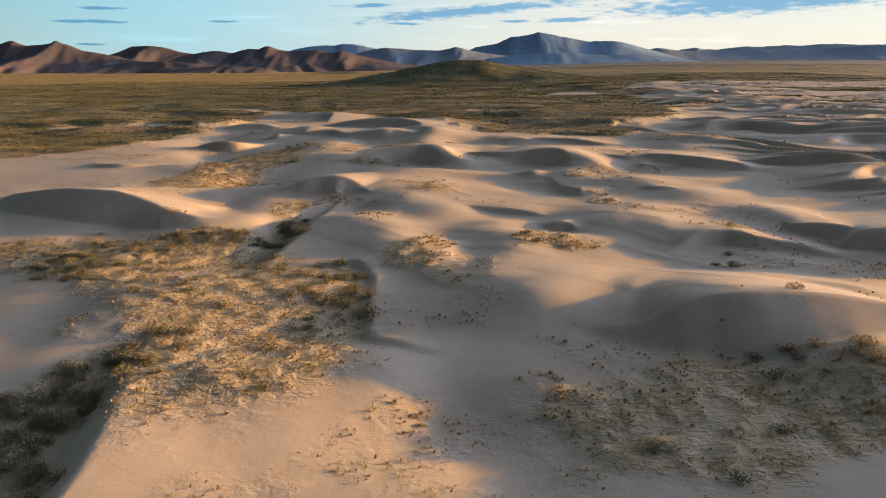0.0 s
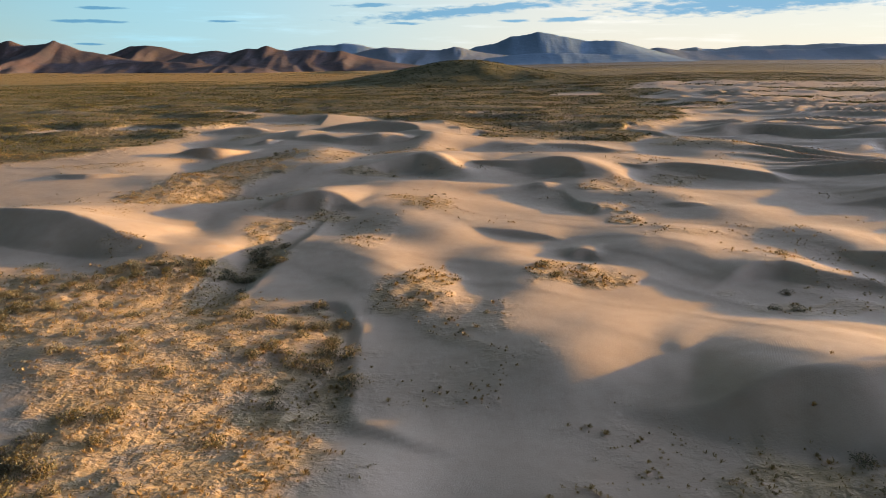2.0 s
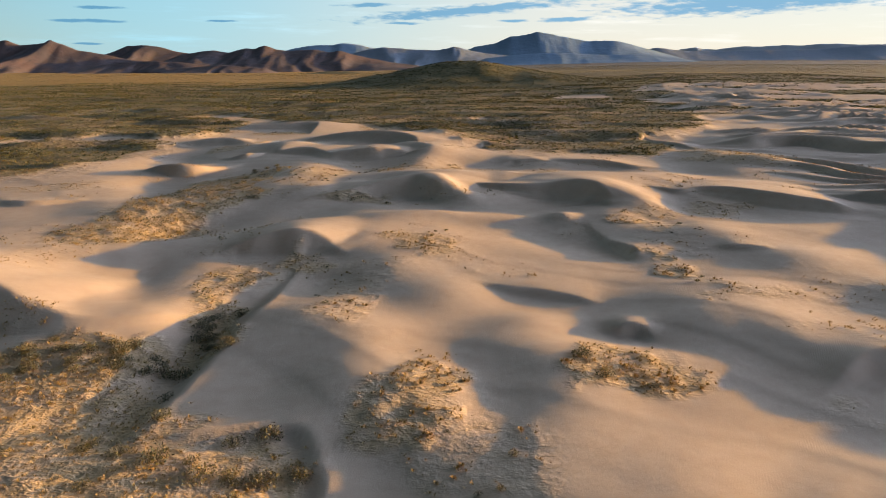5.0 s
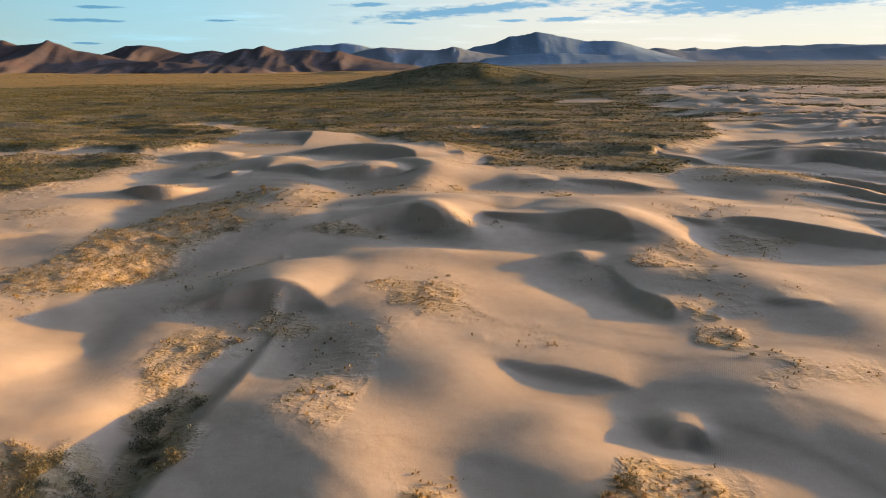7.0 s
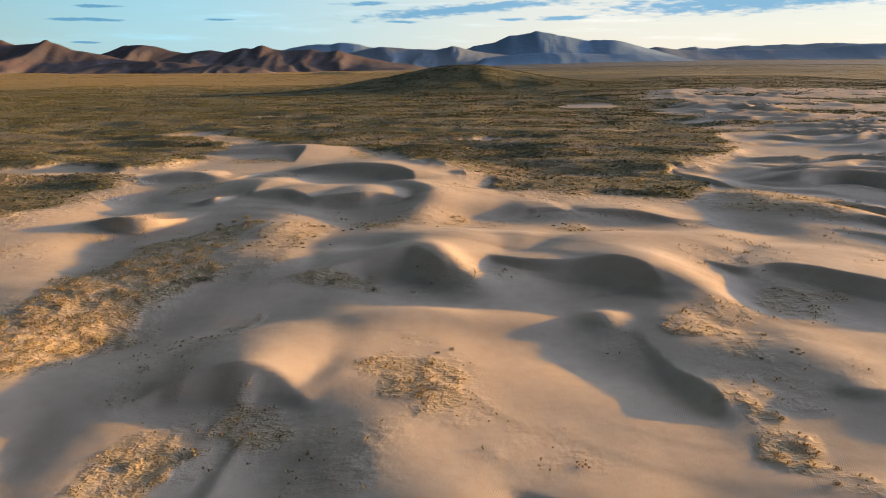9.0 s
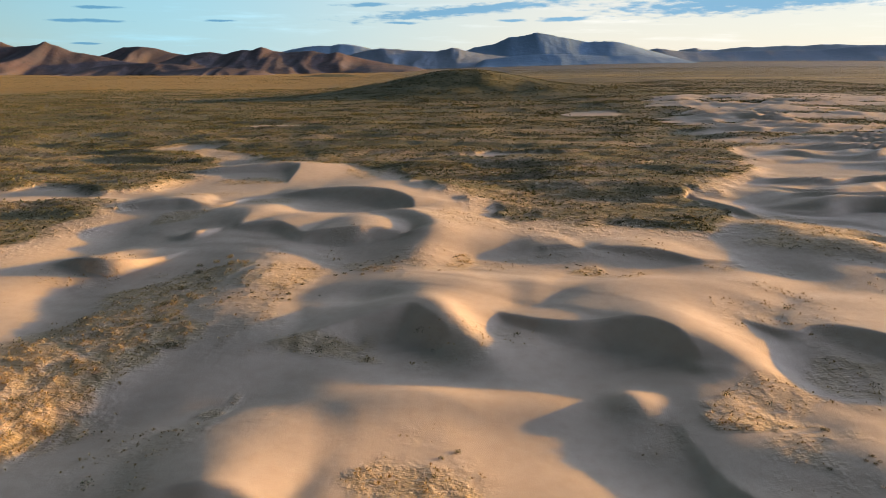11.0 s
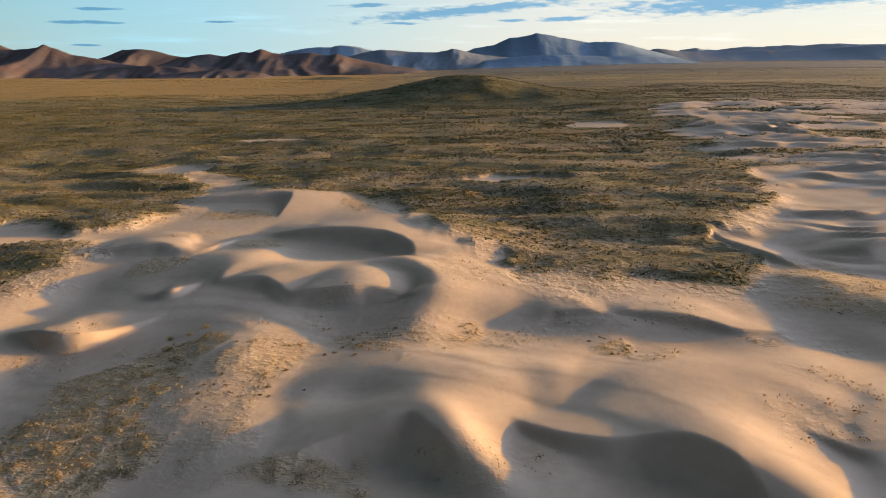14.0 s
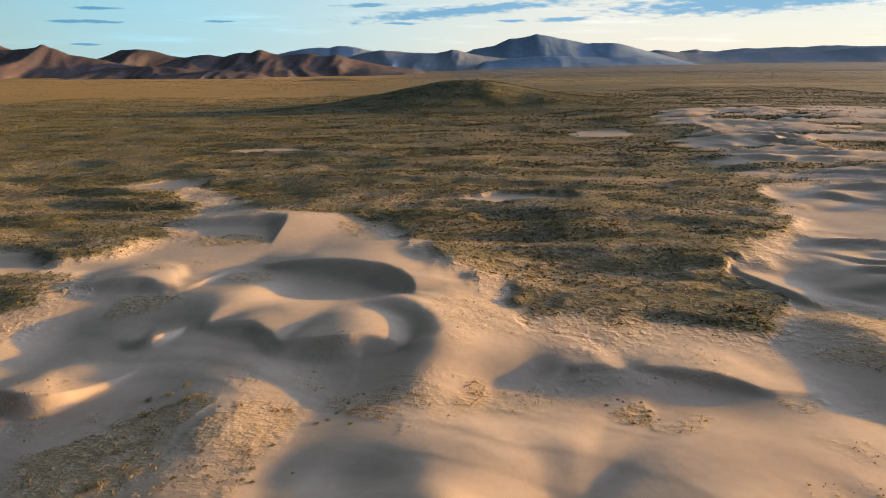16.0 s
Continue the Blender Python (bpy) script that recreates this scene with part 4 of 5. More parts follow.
GROUND = ground_material()
SHRUB = plant_material("sage_leaves", (0.026, 0.030, 0.012, 1), (0.13, 0.115, 0.044, 1), (0.16, 0.125, 0.045, 1))
BUSH = plant_material("grey_bush", (0.075, 0.072, 0.038, 1), (0.21, 0.17, 0.09, 1), (0.23, 0.18, 0.095, 1), 0.18)
GRASS = plant_material("dry_grass", (0.22, 0.15, 0.062, 1), (0.45, 0.295, 0.125, 1), (0.43, 0.28, 0.115, 1), 0.12)
STEPPE = plant_material("dry_steppe", (0.12, 0.10, 0.045, 1), (0.22, 0.165, 0.07, 1), (0.27, 0.19, 0.075, 1))
STEM = plant_material("grey_twigs", (0.07, 0.05, 0.035, 1), (0.13, 0.10, 0.07, 1), (0.10, 0.08, 0.06, 1))


# ---- meshes ----
def mesh_from(name, verts, faces, mat, smooth_faces=False):
    """A mesh from arrays; faces all have the same number of corners."""
    verts, faces = np.asarray(verts, np.float32), np.asarray(faces, np.int32)
    me = bpy.data.meshes.new(name)
    me.vertices.add(len(verts))
    me.vertices.foreach_set("co", verts.ravel())
    n = faces.shape[1]
    me.loops.add(faces.size)
    me.loops.foreach_set("vertex_index", faces.ravel())
    me.polygons.add(len(faces))
    me.polygons.foreach_set("loop_start", np.arange(0, faces.size, n, dtype=np.int32))
    me.polygons.foreach_set("use_smooth", np.full(len(faces), smooth_faces))
    me.update(calc_edges=True)
    me.materials.append(mat)
    return me


def grid_faces(nx, ny):
    i = (np.arange(ny - 1)[:, None] * nx + np.arange(nx - 1)[None]).ravel()
    return np.stack([i, i + 1, i + nx + 1, i + nx], 1)


def axis(fine_lo, fine_hi, step, mid_lo, mid_hi, grow, lo, hi):
    """Coordinates that stand close in the middle and spread outwards."""
    def out(start, stop, limit, sign):
        v, s, res = start, step, []
        while sign * (limit - v) > 0:
            s *= 1 + (grow if sign * (stop - v) > 0 else 0.09)
            v += sign * s
            res.append(v)
        return res
    return np.array(out(fine_lo, mid_lo, lo, -1)[::-1] + list(np.arange(fine_lo, fine_hi, step)) + out(fine_hi, mid_hi, hi, 1))


GX = axis(-40, 42, 0.35, -260, 330, 0.02, -5200, 5200)
GY = axis(30, 130, 0.34, 20, 480, 0.013, -5200, 4950)
GZ, GROWTH, STAND = ground_height(GX, GY)


def ground_z(x, y):
    """Height of the ground sheet at places."""
    x, y = np.asarray(x, float), np.asarray(y, float)
    i = np.clip(np.searchsorted(GX, x) - 1, 0, len(GX) - 2)
    j = np.clip(np.searchsorted(GY, y) - 1, 0, len(GY) - 2)
    u, v = (x - GX[i]) / (GX[i + 1] - GX[i]), (y - GY[j]) / (GY[j + 1] - GY[j])
    return (GZ[j, i] * (1 - u) + GZ[j, i + 1] * u) * (1 - v) + (GZ[j + 1, i] * (1 - u) + GZ[j + 1, i + 1] * u) * v


def build_ground():
    x, y = np.meshgrid(GX, GY)
    me = mesh_from("ground", np.stack([x, y, GZ], -1).reshape(-1, 3), grid_faces(len(GX), len(GY)), GROUND, True)
    growth = me.attributes.new("growth", "FLOAT", "POINT")
    growth.data.foreach_set("value", GROWTH.ravel().astype(np.float32))
    stand = me.attributes.new("stand", "FLOAT", "POINT")
    stand.data.foreach_set("value", smooth(STAND, 0.1, 1.0).ravel().astype(np.float32))
    return tagged(new("ground", me), "rippled pale sand dunes running into scrub-covered plain", "ground", kind="structure")


build_ground()


# ---- hill and mountains ----
def heap(name, cx, cy, rx, ry, steps_x, steps_y, fn, mat, label, category):
    """A hill or range as a relief on a grid, whose rim lies under the ground."""
    gx, gy = np.linspace(cx - rx, cx + rx, steps_x), np.linspace(cy - ry, cy + ry, steps_y)
    x, y = np.meshgrid(gx, gy)
    z = fn(x, y)
    me = mesh_from(name, np.stack([x, y, z], -1).reshape(-1, 3), grid_faces(steps_x, steps_y), mat, True)
    return tagged(new(name, me), label, category)


def hill_height(x, y):
    """The round scrub hill beyond the dunes."""
    base = plain(x, y)
    u = (x - 20) / 178
    r = np.hypot(u, (y - 635) / 108)
    r = r + 0.12 * (fractal(x / 30, y / 30, 3, 2) - 0.5)
    body = 17.5 * np.exp(-(r * 1.75) ** 2) + 4.0 * np.exp(-((x - 22) ** 2 + (y - 635) ** 2) / 1500)
    return base + body + 1.2 * (fractal(x / 18, y / 18, 3, 5) - 0.5) * smooth(body, 1, 6) - 0.8 * smooth(1.25 - body, 0, 1.2)


HILL = rock_material("scrub_slope", (0.10, 0.085, 0.035, 1), (0.17, 0.13, 0.06, 1), (0.06, 0.06, 0.025, 1), 0.05)
heap("hill", 25, 635, 280, 205, 220, 190, hill_height, HILL, "low rounded hill covered in olive scrub", "hill")


def ridged(x, y, seed):
    total, amp = 0, 1.0
    for o in range(4):
        total = total + amp * (1 - np.abs(2 * value_noise(x * 2**o, y * 2**o + 31 * o, seed + o) - 1))
        amp *= 0.5
    return total / 1.875


def mountain(name, cy, skyline, front, mat, label, seed, step=12.0, category="mountain", rough=1.0):
    """A range: its skyline is (x, height) from west to east, front the reach of its spurs towards the south."""
    xs, tops = np.array(skyline, float).T

    def relief(x, y):
        floor = plain(x, y)
        h = np.maximum(np.interp(x, xs, tops) - floor, 0) * smooth(x, xs[0], xs[0] + 40) * smooth(-x, -xs[-1], 40 - xs[-1])
        h = h * (1 + 0.07 * (fractal(x / 45, y / 400, 3, seed + 3) - 0.5))
        wx = x + 0.22 * front * (fractal(x / (0.6 * front), y / (0.6 * front), 3, seed) - 0.5)
        spurs = ridged(wx / (0.42 * front), y / (2.2 * front), seed)
        south = (cy - y) / (front * (0.75 + rough * (0.95 * spurs**1.6 - 0.47)))
        r = np.where(y < cy, south, (y - cy) / (0.8 * front))
        z = h * np.clip(1 - r, 0, 1) ** 1.35
        gully = ridged(wx / (0.13 * front), y / (0.5 * front), seed + 5)
        z = z * (1 - 0.22 * rough * (1 - gully) * smooth(r, 0.02, 0.35))
        return np.where(z > 0.4, floor + z, floor - 12)

    lo, hi, deep = xs[0], xs[-1], 1.25 * front
    return heap(name, (lo + hi) / 2, cy, (hi - lo) / 2, deep, int((hi - lo) / step), int(2 * deep / step), relief, mat, label, category)


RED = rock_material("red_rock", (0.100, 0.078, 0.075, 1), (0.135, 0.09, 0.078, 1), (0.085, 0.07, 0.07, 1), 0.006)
# the next four far rocks carry distance haze in their base colour
BLUE_HAZE = rock_material("rock_in_blue_haze", (0.20, 0.27, 0.345, 1), (0.215, 0.285, 0.36, 1), (0.19, 0.26, 0.335, 1), 0.004)
PALE_HAZE = rock_material("rock_in_pale_haze", (0.26, 0.33, 0.41, 1), (0.29, 0.36, 0.44, 1), (0.24, 0.31, 0.385, 1), 0.004)
GREY_HAZE = rock_material("rock_in_grey_haze", (0.215, 0.24, 0.27, 1), (0.235, 0.25, 0.275, 1), (0.20, 0.22, 0.255, 1), 0.006)
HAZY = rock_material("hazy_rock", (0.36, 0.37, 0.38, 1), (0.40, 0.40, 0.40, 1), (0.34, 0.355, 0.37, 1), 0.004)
mountain("mountain", 2850, [(-2300, 60), (-2150, 84), (-2038, 71), (-1950, 89), (-1890, 86), (-1835, 95), (-1778, 77), (-1734, 79), (-1680, 86), (-1651, 99), (-1625, 83), (-1597, 76), (-1545, 55),
                            (-1486, 46), (-1422, 36), (-1356, 22), (-1274, 3), (-1179, -16), (-1100, -34)], 620, RED, "red-brown desert mountain with a small pointed summit", 2)
mountain("mountain", 3050, [(-1660, 0), (-1553, 32), (-1512, 45), (-1458, 62), (-1417, 77), (-1373, 79), (-1326, 81), (-1288, 74), (-1251, 64), (-1175, 47), (-1118, 43), (-1048, 28), (-972, 6), (-890, -20)], 480, RED,
         "rounded red-brown desert mountain", 4)
mountain("mountain", 2900, [(-1260, -10), (-1196, 12), (-1118, 38), (-1068, 47), (-981, 54), (-944, 49), (-915, 44), (-875, 56), (-840, 63), (-803, 60), (-780, 69), (-757, 74), (-736, 67), (-710, 58),
                            (-649, 50), (-599, 55), (-544, 59), (-513, 52), (-471, 45), (-439, 52), (-407, 45), (-373, 33), (-292, 16), (-206, 1), (-107, -11), (-40, -30)], 520, RED,
         "row of red-brown desert hills with sunlit spurs", 5)
mountain("foothill", 2420, [(-1330, -30), (-1285, -14), (-1220, -1), (-1135, 9), (-1031, 11), (-947, 7), (-844, -6), (-782, -8), (-720, -16), (-660, -34)], 230, RED, "low rust-coloured foothill on the plain", 6, 9, "foothill")
mountain("foothill", 2330, [(-990, -34), (-940, -16), (-871, -10), (-769, -2), (-689, -8), (-610, -15), (-560, -34)], 180, RED, "small rust-coloured knoll on the plain", 7, 8, "foothill")
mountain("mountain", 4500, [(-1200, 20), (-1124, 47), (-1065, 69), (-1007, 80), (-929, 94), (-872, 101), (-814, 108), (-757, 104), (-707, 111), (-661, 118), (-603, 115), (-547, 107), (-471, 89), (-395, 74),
                            (-300, 48), (-220, 20)], 420, PALE_HAZE, "distant pale blue mountain ridge", 7, 14, rough=0.25)
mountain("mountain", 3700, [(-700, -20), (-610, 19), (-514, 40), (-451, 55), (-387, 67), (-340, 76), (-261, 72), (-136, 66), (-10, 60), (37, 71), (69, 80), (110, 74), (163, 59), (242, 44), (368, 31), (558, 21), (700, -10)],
         430, GREY_HAZE, "low dark mountain ridge on the plain's far side", 8, rough=0.4)
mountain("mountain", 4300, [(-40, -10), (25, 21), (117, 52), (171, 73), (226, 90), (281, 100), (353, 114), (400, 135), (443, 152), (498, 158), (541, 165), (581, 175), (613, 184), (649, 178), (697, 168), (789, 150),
                            (862, 136), (954, 122), (1009, 125), (1052, 129), (1100, 125), (1147, 118), (1211, 104), (1266, 90), (1322, 76), (1398, 55), (1491, 33), (1560, -10)], 560, BLUE_HAZE,
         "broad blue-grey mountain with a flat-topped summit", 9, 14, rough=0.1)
mountain("foothill", 3450, [(160, -20), (226, 17), (344, 30), (461, 40), (578, 45), (666, 42), (755, 36), (872, 33), (990, 36), (1107, 30), (1226, 21), (1330, -16)], 330, BLUE_HAZE, "long low foothill below the blue mountain", 3, 14, "foothill", 0.15)
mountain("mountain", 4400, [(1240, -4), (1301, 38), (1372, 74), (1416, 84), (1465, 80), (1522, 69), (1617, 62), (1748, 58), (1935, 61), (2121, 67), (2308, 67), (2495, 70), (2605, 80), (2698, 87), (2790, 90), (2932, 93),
                            (3126, 92), (3427, 81), (3800, 60)], 420, GREY_HAZE, "long low dark ridge along the horizon", 1, 18, rough=0.1)
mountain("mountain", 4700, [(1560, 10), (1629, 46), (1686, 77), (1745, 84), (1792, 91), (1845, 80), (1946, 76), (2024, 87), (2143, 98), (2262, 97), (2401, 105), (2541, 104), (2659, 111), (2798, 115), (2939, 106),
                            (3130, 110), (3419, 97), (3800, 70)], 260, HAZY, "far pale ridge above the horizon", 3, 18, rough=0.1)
mountain("foothill", 1750, [(-400, -32), (-350, -19), (-300, -14), (-240, -14.5), (-190, -20), (-140, -32)], 110, HILL, "low olive rise on the plain", 6, 6, "foothill", 0.2)


# ---- plants ----
def leaf_cloud(seed, leaves, size, flat=0.62, clumps=6):
    """Leaves of a shrub: small triangles on the rounded lobes of a low dome."""
    r = np.random.RandomState(seed)
    lobes = [(0.0, 0.0, flat * 0.55, 0.36)]
    for k in range(clumps - 1):
        a, out = 6.283 * (k + 0.6 * r.rand()) / (clumps - 1), 0.38 + 0.2 * r.rand()
        lobes.append((out * math.cos(a), out * math.sin(a), flat * (0.2 + 0.3 * r.rand()), 0.24 + 0.14 * r.rand()))
    v, f = [], []
    for k in range(leaves):
        lx, ly, lz, rad = lobes[k % clumps]
        d = r.randn(3)
        d /= np.linalg.norm(d) + 1e-6
        p = np.array((lx, ly, lz)) + d * (rad * (0.75 + 0.3 * r.rand()), rad * (0.75 + 0.3 * r.rand()), rad * 0.8)
        p[2] = max(p[2], 0.02)
        for _ in range(3):
            v.append(p + r.randn(3) * size)
        f.append((3 * k, 3 * k + 1, 3 * k + 2))
    return np.array(v), np.array(f)


def grass_tuft(seed, blades, flat=0.6):
    """Blades that lean out of one root in a few bunches, as one piece."""
    r = np.random.RandomState(seed)
    v, f = [(0.0, 0.0, -0.04)], []
    bunch = r.rand(5) * 6.283
    for k in range(blades):
        a = bunch[k % 5] + 0.55 * r.randn()
        e = 0.25 + 1.1 * r.rand()
        ln = 0.55 + 0.5 * r.rand()
        tip = np.array((ln * math.cos(e) * math.cos(a), ln * math.cos(e) * math.sin(a), flat * ln * math.sin(e)))
        w = 0.05 + 0.05 * r.rand()
        v.append(tuple(tip * 0.75 + np.array((-math.sin(a), math.cos(a), 0.2)) * w))
        v.append(tuple(tip - np.array((-math.sin(a), math.cos(a), 0.1)) * w * 0.6))
        f.append((0, 2 * k + 1, 2 * k + 2))
    return np.array(v), np.array(f)


def twigs(seed, n=9):
    """Bare twigs that fan out of one root: thin three-sided spikes."""
    r = np.random.RandomState(seed)
    v, f = [], []
    for k in range(n):
        a, e, ln = r.rand() * 6.283, 0.35 + r.rand() * 0.9, 0.55 + 0.3 * r.rand()
        tip = np.array((ln * math.cos(e) * math.cos(a), ln * math.cos(e) * math.sin(a), ln * math.sin(e) * 0.8))
        for q in range(3):
            v.append((0.035 * math.cos(q * 2.1), 0.035 * math.sin(q * 2.1), -0.05))
        v.append(tip)
        b = 4 * k
        f += [(b, b + 1, b + 3), (b + 1, b + 2, b + 3), (b + 2, b, b + 3)]
    return np.array(v), np.array(f)


def spread(name, shapes, x, y, size, tall, mat, label, category, seed, sink=0.0, height=ground_z):
    """Many small plants as one mesh of kind stuff."""
    r = np.random.RandomState(seed)
    which = r.randint(0, len(shapes), len(x))
    z = height(x, y) - sink
    vs, fs, count = [], [], 0
    for k, (v, f) in enumerate(shapes):
        m = which == k
        n = int(m.sum())
        if not n:
            continue
        a = r.rand(n) * 6.283
        ca, sa = np.cos(a)[:, None], np.sin(a)[:, None]
        sx = size[m][:, None]
        px = x[m][:, None] + sx * (v[None, :, 0] * ca - v[None, :, 1] * sa)
        py = y[m][:, None] + sx * (v[None, :, 0] * sa + v[None, :, 1] * ca)
        pz = z[m][:, None] + tall[m][:, None] * v[None, :, 2]
        vs.append(np.stack([px, py, pz], -1).reshape(-1, 3))
        fs.append((f[None] + (np.arange(n) * len(v))[:, None, None] + count).reshape(-1, 3))
        count += n * len(v)
    me = mesh_from(name, np.vstack(vs), np.vstack(fs), mat)
    return tagged(new(name, me), label, category, kind="stuff")


def throw(n, x0, x1, y0, y1, seed):
    r = np.random.RandomState(seed)
    x, y = x0 + (x1 - x0) * r.rand(n), y0 + (y1 - y0) * r.rand(n)
    keep = np.abs(x) < 0.86 * (y - 3) + 6
    return x[keep], y[keep], r


TUFT_THINGS = []
TUFTS = [grass_tuft(600 + s, 15, 0.75) for s in range(14)]
LEAVES = [leaf_cloud(20 + s, 36, 0.085) for s in range(8)]
CLUMPS = [leaf_cloud(50 + s, 10, 0.23, 0.62, 4) for s in range(12)]

# grass in the stands and on the near plain
x, y, r = throw(600000, -130, 110, 22, 260, 1)
thick, shrub, tuft = cover(x, y)
hum = fractal(x / 1.1, y / 1.1, 2, 6)
group = fractal(x / 3.0 + 8, y / 3.0, 2, 4)
keep = r.rand(len(x)) < np.clip(tuft * thick, 0, 1) ** 1.5 * (0.12 + 1.6 * smooth(hum, 0.46, 0.68)) * (0.35 + 1.2 * smooth(group, 0.35, 0.65)) * np.where(y < 75, 4.8, np.where(y < 140, 2.0, 0.4 - 0.3 * (1 - sand_edge(x, y))))
x, y = x[keep], y[keep]
rs = np.random.RandomState(5)
size = np.where(y < 62, 0.09, 0.12) + 0.21 * rs.rand(len(x)) ** 2
tall = size * (0.65 + 0.5 * rs.rand(len(x)))
loose = (y < 84) & (x > -10.5) & (x < 30) & (y > 34)
loose[np.where(loose)[0][290:]] = False
for k, i in enumerate(np.where(loose)[0]):
    if k < 8:
        v, f = grass_tuft(700 + k, 60, 0.8)
        one = tagged(new("grass_tuft", mesh_from("grass_tuft", v * 0.27, f, GRASS)), "small tuft of dry yellow grass on bare sand", "grass", "grass tufts on the sand")
        one.matrix_basis = pose(float(x[i]), float(y[i]), float(ground_z(x[i], y[i])), 0, 0, 40 * k)
        TUFT_THINGS.append(one)
    else:
        q = 0.5 + 0.7 * float(rs.rand()) ** 2
        copy_thing(TUFT_THINGS[k % 8], pose(float(x[i]), float(y[i]), float(ground_z(x[i], y[i])), 0, 0, float(rs.rand() * 360)) @ Matrix.Diagonal((q, q, q, 1)))
keep = ~loose
spread("dry_grass", TUFTS, x[keep], y[keep], size[keep], tall[keep], GRASS, "low tufts of dry yellow grass on sand", "grass", 2)

# shrubs near
x, y, r = throw(130000, -130, 110, 22, 260, 11)
thick, shrub, tuft = cover(x, y)
group = fractal(x / 4.0 + 30, y / 4.0, 2, 2)
keep = r.rand(len(x)) < np.clip(shrub * thick, 0, 1) * (0.25 + 0.75 * smooth(group, 0.25, 0.65)) * np.where(y < 45, 1.0, np.where(y < 150, 0.6, 0.25))
x, y = x[keep], y[keep]
rs = np.random.RandomState(6)
size = 0.32 + 0.45 * rs.rand(len(x)) ** 1.5
near = (y < 76) & (np.abs(x) < 34)
order = np.argsort(np.where(near, -size, 9))[:260]
single = np.zeros(len(x), bool)
single[order] = near[order]
spread("scrub", LEAVES, x[~single], y[~single], size[~single], size[~single] * 0.95, BUSH, "low grey-green desert shrubs scattered on sandy ground", "shrub", 7)


def shrub_thing(k):
    """One desert shrub: leaves over a fan of twigs."""
    v, f = leaf_cloud(200 + k, 460, 0.046, 0.66, 9)
    ob = tagged(new("shrub", mesh_from("shrub", v, f, BUSH)), "low grey-green desert shrub rooted in sand", "shrub", "desert shrubs")
    v, f = twigs(300 + k, 14)
    t = new("stem", mesh_from("stem", v, f, STEM))
    t.parent = ob
    return ob


protos = [shrub_thing(k) for k in range(6)]
for k, i in enumerate(np.where(single)[0]):
    s = float(size[i]) * 1.15
    place = pose(float(x[i]), float(y[i]), float(ground_z(x[i], y[i])) - 0.03, 0, 0, float(rs.rand() * 360))
    if k < len(protos):
        protos[k].scale = (s, s, s)
        protos[k].matrix_basis = place @ Matrix.Diagonal((s, s, s, 1))
    else:
        copy_thing(protos[k % len(protos)], place)

# larger round shrubs in the hollow, by the shaded trough and beside the long strip
for k, (px, py, s) in enumerate(((-12.7, 56.9, 0.8), (-10.4, 55.8, 0.8), (-9.8, 52.4, 0.75), (-8.1, 50.8, 0.9), (-7.5, 55.8, 0.7), (-6.1, 56.2, 0.6), (-5.1, 51.9, 0.8),
                                 (-8.5, 54.2, 0.6), (-6.5, 50.4, 0.85), (-6.6, 52.0, 0.75), (18.1, 41.1, 0.6), (20.2, 41.5, 0.7), (21.8, 41.5, 0.6), (18.2, 38.8, 0.75),
                                 (20.3, 40.5, 0.5), (24.0, 40.8, 0.7), (23.6, 39.1, 0.7), (-18.6, 35.0, 0.8), (-20.5, 35.7, 0.7), (-16.6, 30.7, 0.7), (-18.0, 31.4, 0.9))):
    like = protos[k % len(protos)]
    s = 1.2 * s / like.scale[0]
    copy_thing(like, pose(px, py, float(ground_z(px, py)) - 0.03, 0, 0, 53 * k) @ Matrix.Diagonal((s, s, s, 1)))
for k, (px, py) in enumerate(((-30.9, 136.9), (-27.8, 139.3), (-29.4, 127.6), (-30.2, 117.0), (-24.3, 112.2), (-29.3, 122.4), (-29.0, 137.6), (-26.6, 135.9), (-30.0, 133.9))):
    copy_thing(protos[k % len(protos)], pose(px, py, float(ground_z(px, py)) - 0.03, 0, 0, 71 * k))

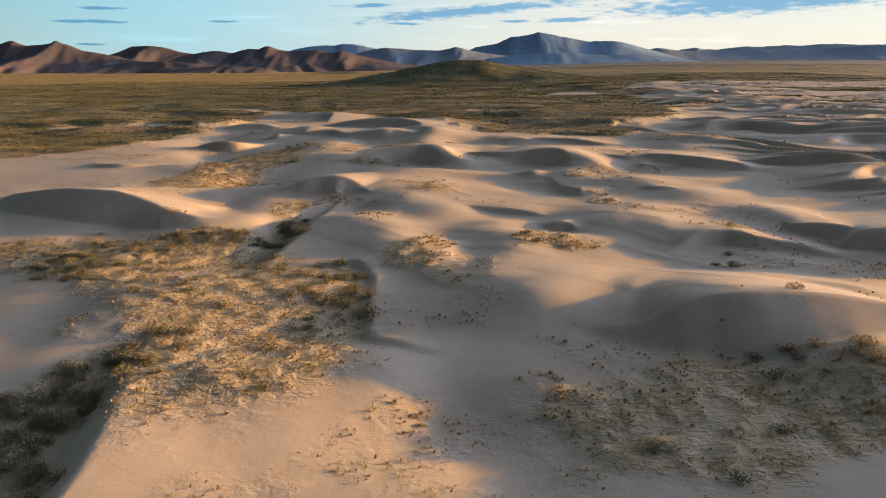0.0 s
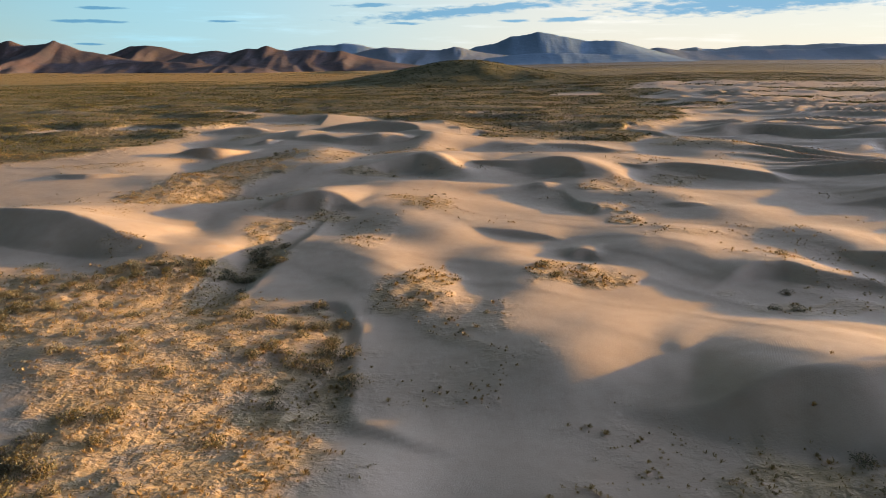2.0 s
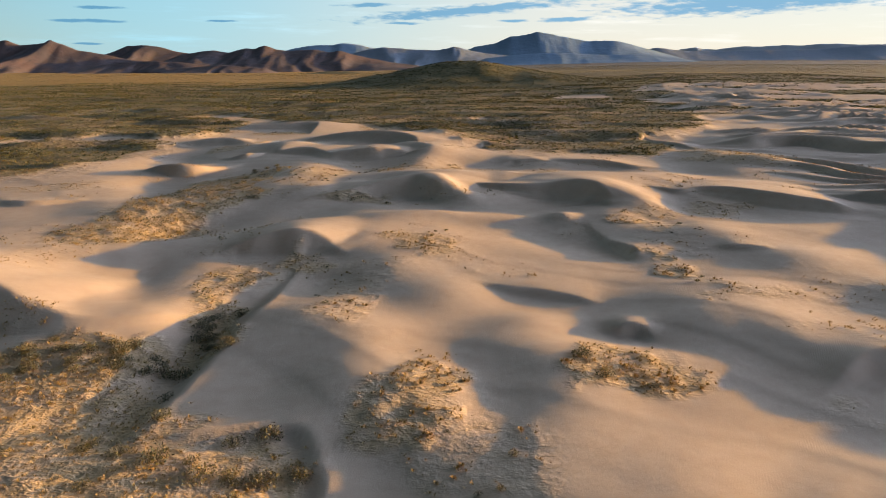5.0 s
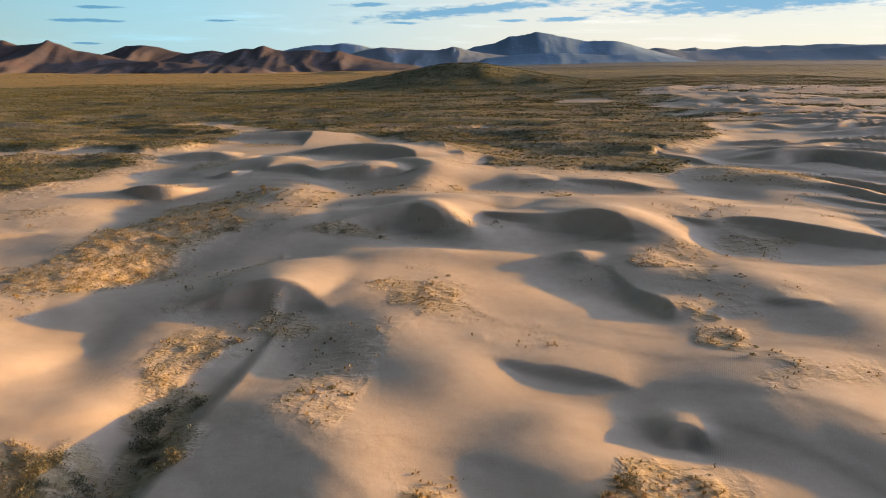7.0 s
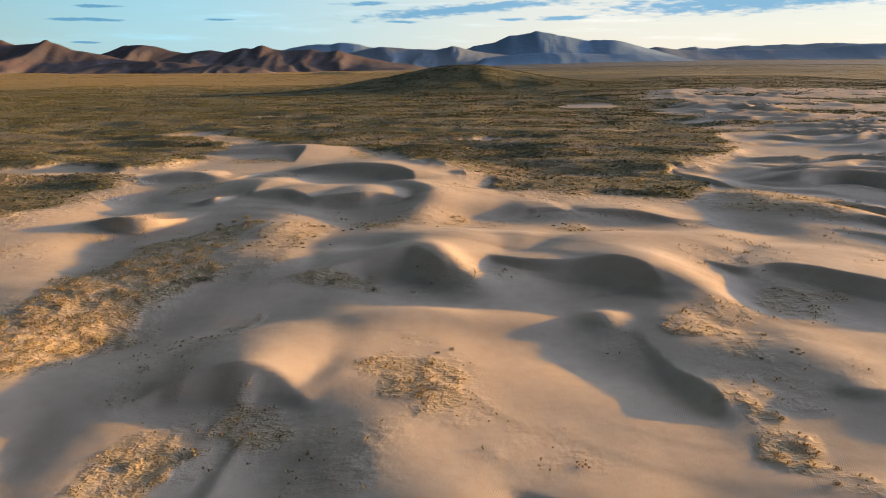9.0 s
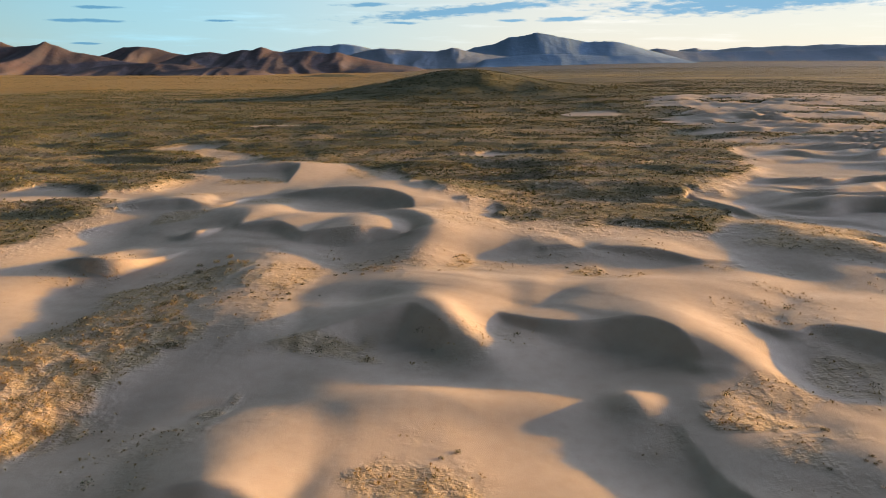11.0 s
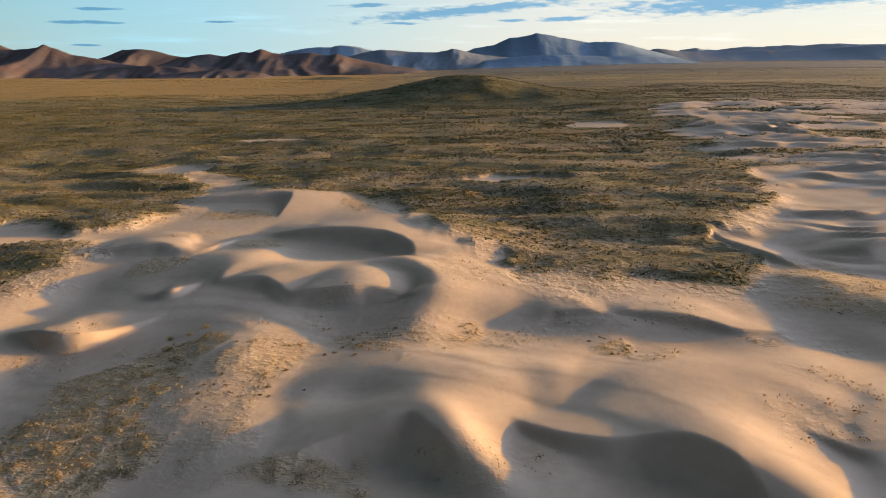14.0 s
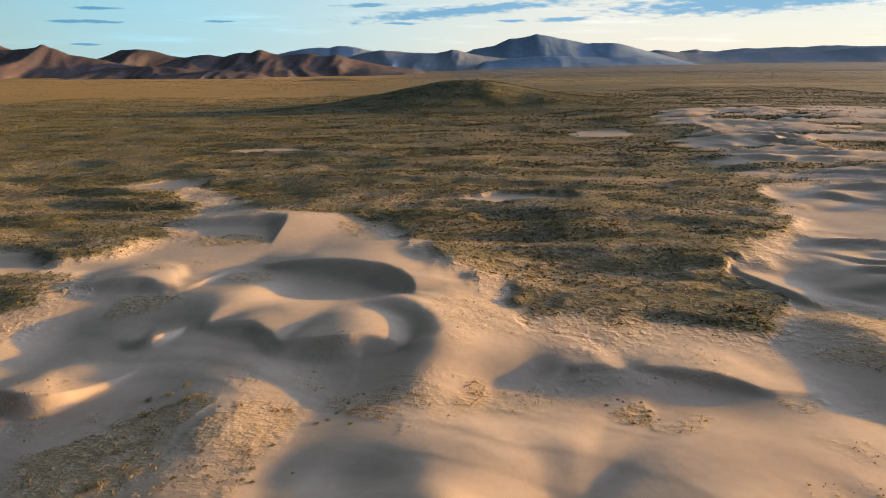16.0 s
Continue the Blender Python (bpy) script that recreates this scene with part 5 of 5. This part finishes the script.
# small single bushes with long shadows on the open sand
for cx, cy, rx, ry, n in ((-18.0, 128.1, 5, 6, 12), (-8.8, 134.2, 5, 3, 9), (17.9, 133.8, 3, 3, 8), (-1.2, 91.7, 2.2, 5, 4), (23.8, 95.9, 3, 3, 7), (3.1, 58.7, 4, 5, 4), (-0.8, 61.8, 2, 3.4, 3),
                          (10.3, 64.9, 3.4, 2.6, 4), (20.2, 83.5, 1.4, 4, 3), (-8.2, 75.2, 2, 4, 4)):
    for k in range(n):
        px, py = cx + rx * (2 * rs.rand() - 1), cy + ry * (2 * rs.rand() - 1)
        like = protos[k % len(protos)]
        s = (0.2 + 0.22 * rs.rand() ** 2) / like.scale[0]
        copy_thing(like, pose(px, py, float(ground_z(px, py)) - 0.03, 0, 0, 360 * rs.rand()) @ Matrix.Diagonal((s, s, s, 1)))

# scrub of the plain, out to the hill
x, y, r = throw(900000, -440, 440, 135, 860, 21)
bare = sand_edge(x, y)
band = fractal(x / 34, y / 12, 3, 7)
open_spots = smooth(fractal(x / 22 + 70, y / 9, 3, 11), 0.52, 0.66)
keep = r.rand(len(x)) < (1 - bare) ** 1.5 * (0.3 + 0.8 * smooth(band, 0.34, 0.62)) * (1 - 0.75 * open_spots) * 0.34 * np.clip((400 / y) ** 1.7, 0.3, 2.9)
x, y = x[keep], y[keep]
rs = np.random.RandomState(9)
size = (0.32 + 0.5 * rs.rand(len(x)) ** 1.4) * np.clip(y / 280, 0.8, 1.7)


def over_all(x, y):
    h = hill_height(x, y)
    inside = (np.abs(x - 25) < 278) & (np.abs(y - 635) < 203)
    return np.where(inside, np.maximum(ground_z(x, y), h), ground_z(x, y))


spread("plain_scrub", CLUMPS, x, y, size, size * 0.75, SHRUB, "dense low olive scrub covering the plain", "scrub", 8, height=over_all)

# the plain beyond the hill
x, y, r = throw(30000, -1300, 1300, 800, 1900, 31)
band = fractal(x / 160, y / 60, 3, 3)
keep = r.rand(len(x)) < (1 - sand_edge(x, y)) * (0.25 + smooth(band, 0.35, 0.6)) * 0.7
x, y = x[keep], y[keep]
rs = np.random.RandomState(10)
size = 0.9 + 1.3 * rs.rand(len(x)) * y / 1000
FAR_CLUMPS = [leaf_cloud(150 + k, 8, 0.2, 0.6, 4) for k in range(8)]
spread("far_scrub", FAR_CLUMPS, x, y, size, size * 0.6, STEPPE, "olive scrub thinning out over the far plain", "scrub", 12, height=over_all)
